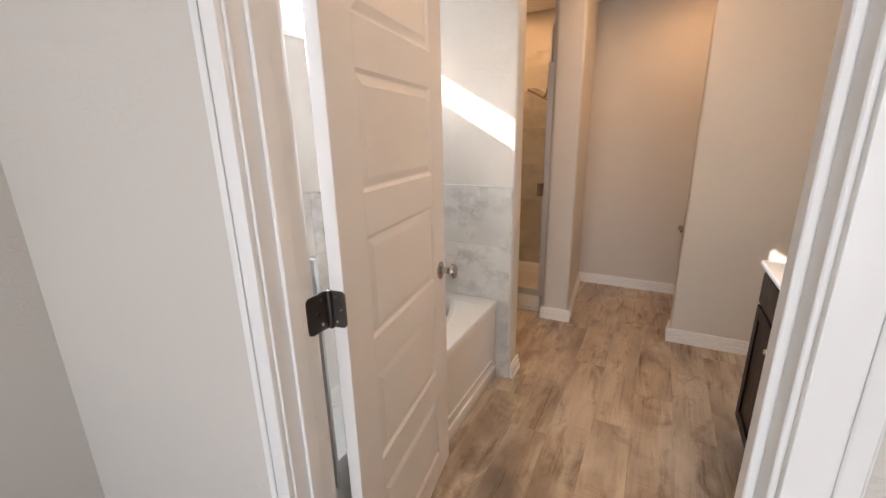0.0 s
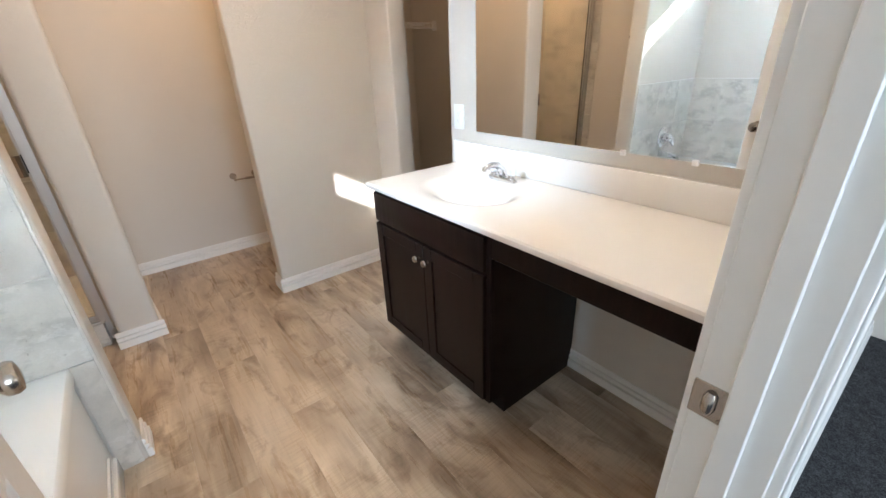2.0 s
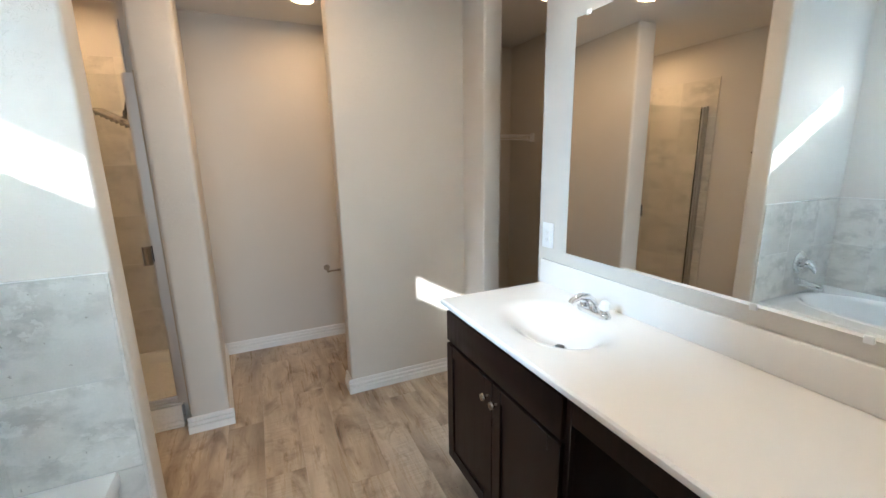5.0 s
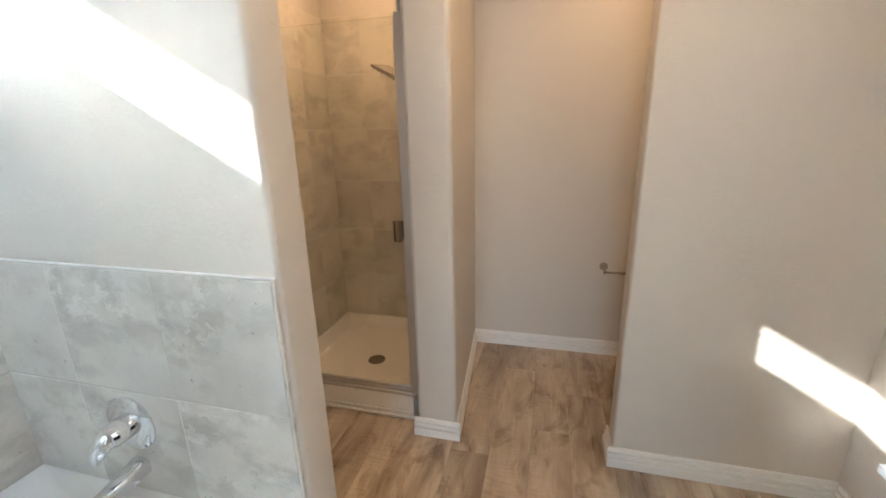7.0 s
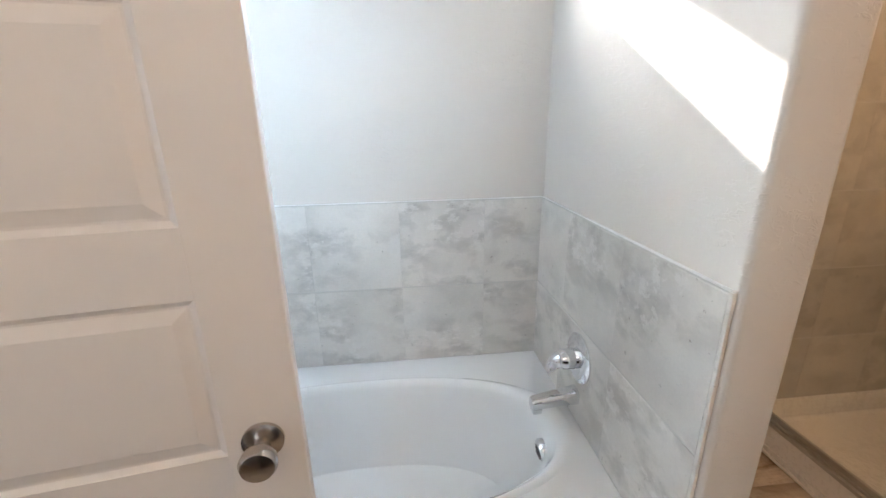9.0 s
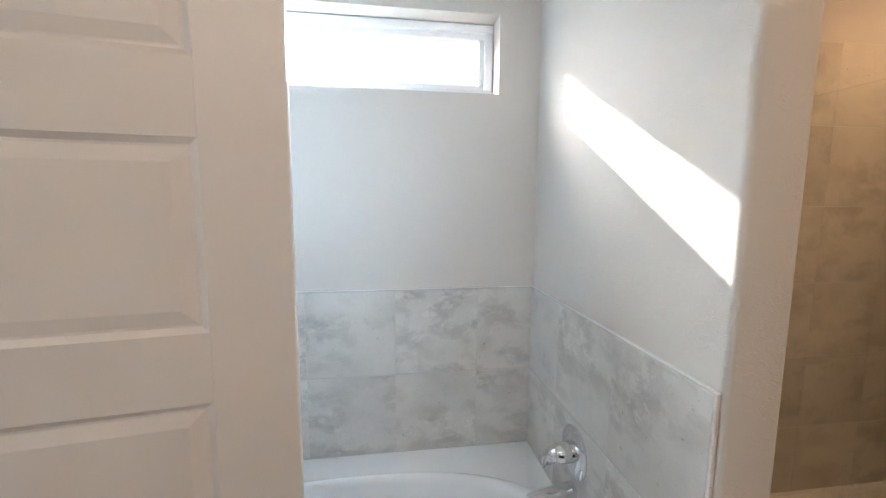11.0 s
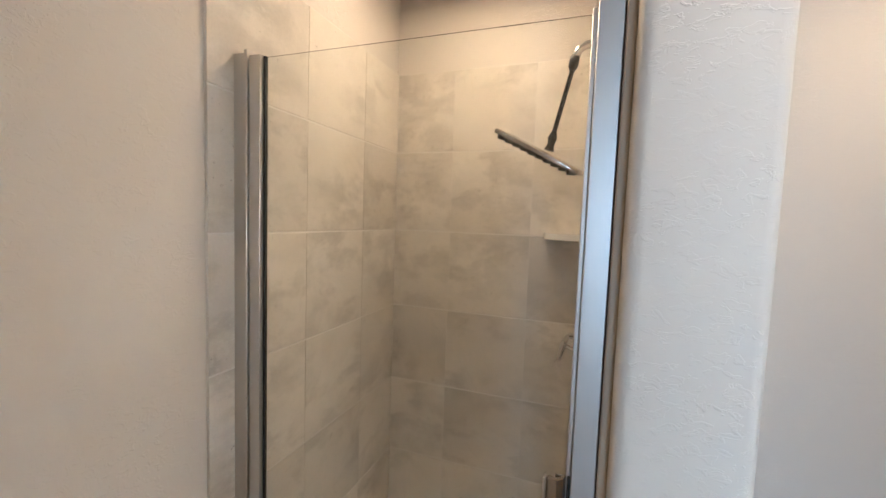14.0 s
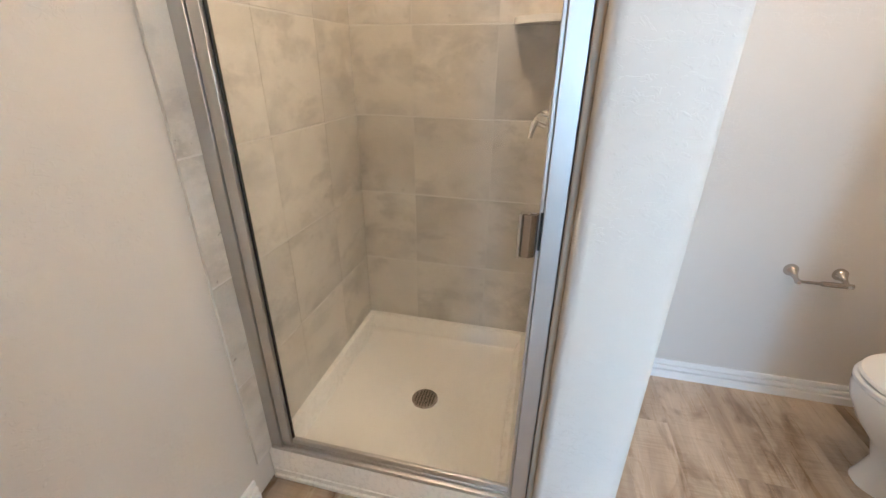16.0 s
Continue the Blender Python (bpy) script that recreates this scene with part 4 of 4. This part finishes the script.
# ---- closet wire shelf ----
shelf = thing("closet_wire_shelf", (2.2, 4.2, 1.65), "white coated wire closet shelf with hanging lip", "shelf")
for yy, zz in ((4.04, 1.650), (4.04, 1.612), (4.39, 1.650), (4.21, 1.644)):
    part("rail", tube(nb(), [(1.825, yy, zz), (2.705, yy, zz)], 0.0042, 8), M_PLASTIC, shelf)
cross = tube(nb(), [(0, 4.395, 1.652), (0, 4.04, 1.654), (0, 4.036, 1.612)], 0.0022, 6)
cross_first = part("wire", cross, M_PLASTIC, shelf)
cross_first.matrix_basis = Matrix.Translation((1.83, 0, 0)) @ cross_first.matrix_basis
for k in range(1, 34):
    w = new("wire", cross_first.data)
    w.parent, w.matrix_parent_inverse = shelf, cross_first.matrix_parent_inverse
    w.matrix_basis = Matrix.Translation((1.83 + 0.0262 * k, 0, 0))
for yy in (4.05,):
    part("bracket", box(nb(), 2.690, 2.708, yy - 0.025, yy + 0.02, 1.595, 1.668, 0.003, 1), M_PLASTIC, shelf)


# ---- vanity light above the mirror: unseen, added to brighten counter and wall ----
vl = thing("assumed_vanity_light", (XE, 1.86, 2.19), "assumed, unseen nickel vanity light bar with three frosted shades", "wall light")
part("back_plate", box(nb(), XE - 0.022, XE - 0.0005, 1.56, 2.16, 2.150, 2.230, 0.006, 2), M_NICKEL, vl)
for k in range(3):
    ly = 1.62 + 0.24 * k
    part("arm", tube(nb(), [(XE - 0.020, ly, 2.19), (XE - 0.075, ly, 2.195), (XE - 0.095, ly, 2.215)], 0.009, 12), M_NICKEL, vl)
    part("shade", tube(nb(), [(XE - 0.095, ly, 2.215), (XE - 0.095, ly, 2.235), (XE - 0.095, ly, 2.335)], [0.022, 0.040, 0.058], 24), M_SHADE, vl, "frosted glass shade of the assumed light, lit")


# ---- recessed ceiling lamps; the closet's is assumed ----
def can_light(x, y, power):
    ob = thing("recessed_light", (x, y, CEIL), "white recessed ceiling downlight, warm and lit", "ceiling light", "recessed lights")
    b = nb()
    n = 36
    loft(b, [[Vector((x + r * math.cos(2 * math.pi * k / n), y + r * math.sin(2 * math.pi * k / n), z)) for k in range(n)]
             for r, z in ((0.095, CEIL - 0.001), (0.095, CEIL - 0.006), (0.070, CEIL - 0.010), (0.066, CEIL - 0.004))], False, False)
    part("trim_ring", b, M_TRIM, ob)
    part("lens", tube(nb(), [(x, y, CEIL - 0.001), (x, y, CEIL - 0.004)], 0.066, 32), M_LENS, ob, "glowing diffuser")
    area_lamp("can_lamp", Matrix.Translation((x, y, CEIL - 0.014)), 0.12, 0.12, power, WARM, "DISK", 176)
    return ob


for x, y, p in CANS:
    can_light(x, y, p)

# ---- tiles ----
TILE_CACHE = {}


def tile_mesh(w, h, material):
    """A wall tile in its own plane, x across, z up, front towards -y, with eased edges."""
    key = (round(w, 4), round(h, 4), material.name)
    if key not in TILE_CACHE:
        b = nb()
        e, t = 0.0015, 0.008
        r = [[Vector((x, y, z)) for x, z in ((-w / 2 + i * 0.2, -h / 2 + i), (w / 2 - i * 0.2, -h / 2 + i), (w / 2 - i * 0.2, h / 2 - i), (-w / 2 + i * 0.2, h / 2 - i))] for y, i in ((0.0, 0.0), (-t + e, 0.0), (-t, e))]
        loft(b, r, True, False)
        TILE_CACHE[key] = finish("tile", b, material, False)
    return TILE_CACHE[key]


def tile_field(name, origin, along, cuts, rows, label, material):
    """Tiles on one wall: origin on the drywall, along the direction to the right as one faces it; cuts and rows are the joints."""
    along = Vector(along)
    turn = math.atan2(along.y, along.x)
    field = thing(name, origin, label, "tile surround", kind="structure")
    o = Vector(origin)
    g = 0.0042
    b = nb()
    n = Vector((along.y, -along.x, 0))
    qs = [o + along * u + Vector((0, 0, z)) for u, z in ((cuts[0], rows[0]), (cuts[-1], rows[0]), (cuts[-1], rows[-1]), (cuts[0], rows[-1]))]
    loft(b, [[q + n * 0.0008 for q in qs], [q + n * 0.0078 for q in qs]])
    part("grout", b, M_GROUT_GREY if material is M_TILE else M_GROUT, field, "pale grout", smooth=False)
    for u0, u1 in zip(cuts, cuts[1:]):
        for z0, z1 in zip(rows, rows[1:]):
            t = new("tile", tile_mesh(u1 - u0 - 0.0007, z1 - z0 - g, material))
            t.parent = field
            t.matrix_parent_inverse = place(field).inverted()
            t.matrix_basis = Matrix.Translation(o + along * ((u0 + u1) / 2) + Vector((0, 0, (z0 + z1) / 2)) + n * 0.001) @ Matrix.Rotation(turn, 4, "Z")
    return field


TROWS = (RIM + 0.002, 0.808, 1.137)
# facing west: right is north
tile_field("tub_tile_back", (XW, 0, 0), (0, 1, 0), (TUB_Y0, 1.313, 1.640, 1.967, 2.283, TUB_Y1), TROWS, "grey stone-look porcelain tile above the tub", M_TILE)
# facing north: right is east
tile_field("tub_tile_end", (0, STUB_Y0, 0), (1, 0, 0), (-0.861, -0.605, -0.285, 0.030), TROWS, "grey stone-look porcelain tile behind the tub valve", M_TILE)
tile_field("tub_tile_end", (0, YS, 0), (-1, 0, 0), (-0.030, 0.285, 0.590, 0.861), TROWS, "grey stone-look porcelain tile at the sloped tub end", M_TILE)
b = nb()
box(b, TUB_X - 0.004, 0.030, STUB_Y0 - 0.0075, STUB_Y0 - 0.0005, 0.0, RIM, 0.001, 1)
solid("tub_tile_strip", b, M_TILE, "narrow tile strip beside the tub apron", "tile", kind="structure")
b = nb()
box(b, 0.030, 0.0385, STUB_Y0 - 0.009, STUB_Y0 - 0.0005, 0.09, 1.138, 0.002, 2)
solid("tile_end_cap", b, M_TILE, "grey tile end cap at the partition corner", "trim", kind="structure")
for q in ((-0.86, 0.0385, STUB_Y0 - 0.0085, STUB_Y0 - 0.0005), (XW + 0.0005, XW + 0.0085, TUB_Y0, TUB_Y1), (-0.86, 0.030, YS + 0.0005, YS + 0.0085)):
    solid("caulk_line", box(nb(), *q, 1.1382, 1.1415, 0.001, 1), M_TRIM, "thin white caulk line along the tile top", "trim", "caulk lines", "structure")
SROWS = (0.131, 0.452, 0.786, 1.121, 1.456, 1.790, 2.122)
tile_field("shower_tile_back", (0, YN, 0), (1, 0, 0), (-0.861, -0.604, -0.271, -0.050), SROWS, "beige stone-look porcelain shower tile", M_TILE_WARM)
tile_field("shower_tile_west", (XW, 0, 0), (0, 1, 0), (3.452, 3.795, 4.120, 4.392), SROWS, "beige stone-look porcelain shower tile", M_TILE_WARM)
tile_field("shower_tile_east", (-0.047, 0, 0), (0, -1, 0), (-4.392, -4.120, -3.790, -3.560), SROWS, "beige stone-look porcelain shower tile", M_TILE_WARM)

# ---- floor planks ----
PLANK_CACHE = {}


def plank_mesh(w, l):
    key = (round(w, 3), round(l, 3))
    if key not in PLANK_CACHE:
        b = nb()
        e = 0.0005
        r = [[Vector((x, y, z)) for x, y in ((-w / 2 + i, -l / 2 + i), (w / 2 - i, -l / 2 + i), (w / 2 - i, l / 2 - i), (-w / 2 + i, l / 2 - i))] for z, i in ((-0.006, 0.0), (-e, 0.0), (0.0, e))]
        loft(b, r, True, False)
        PLANK_CACHE[key] = finish("plank", b, M_FLOOR, False)
    return PLANK_CACHE[key]


rng = random.Random(5)
PW, PL, gap = 0.180, 1.22, 0.0003
x = -0.90
while x < 2.72:
    y = 1.00 - rng.uniform(0.05, 1.15)
    while y < 4.41:
        ya, yb = max(y, 0.996), min(y + PL, 4.41)
        if yb - ya > 0.02:
            p = new("plank", plank_mesh(PW - gap, yb - ya - gap))
            p.parent = floor
            p.matrix_basis = Matrix.Translation((x + PW / 2, (ya + yb) / 2, 0.0))
        y += PL
    x += PW
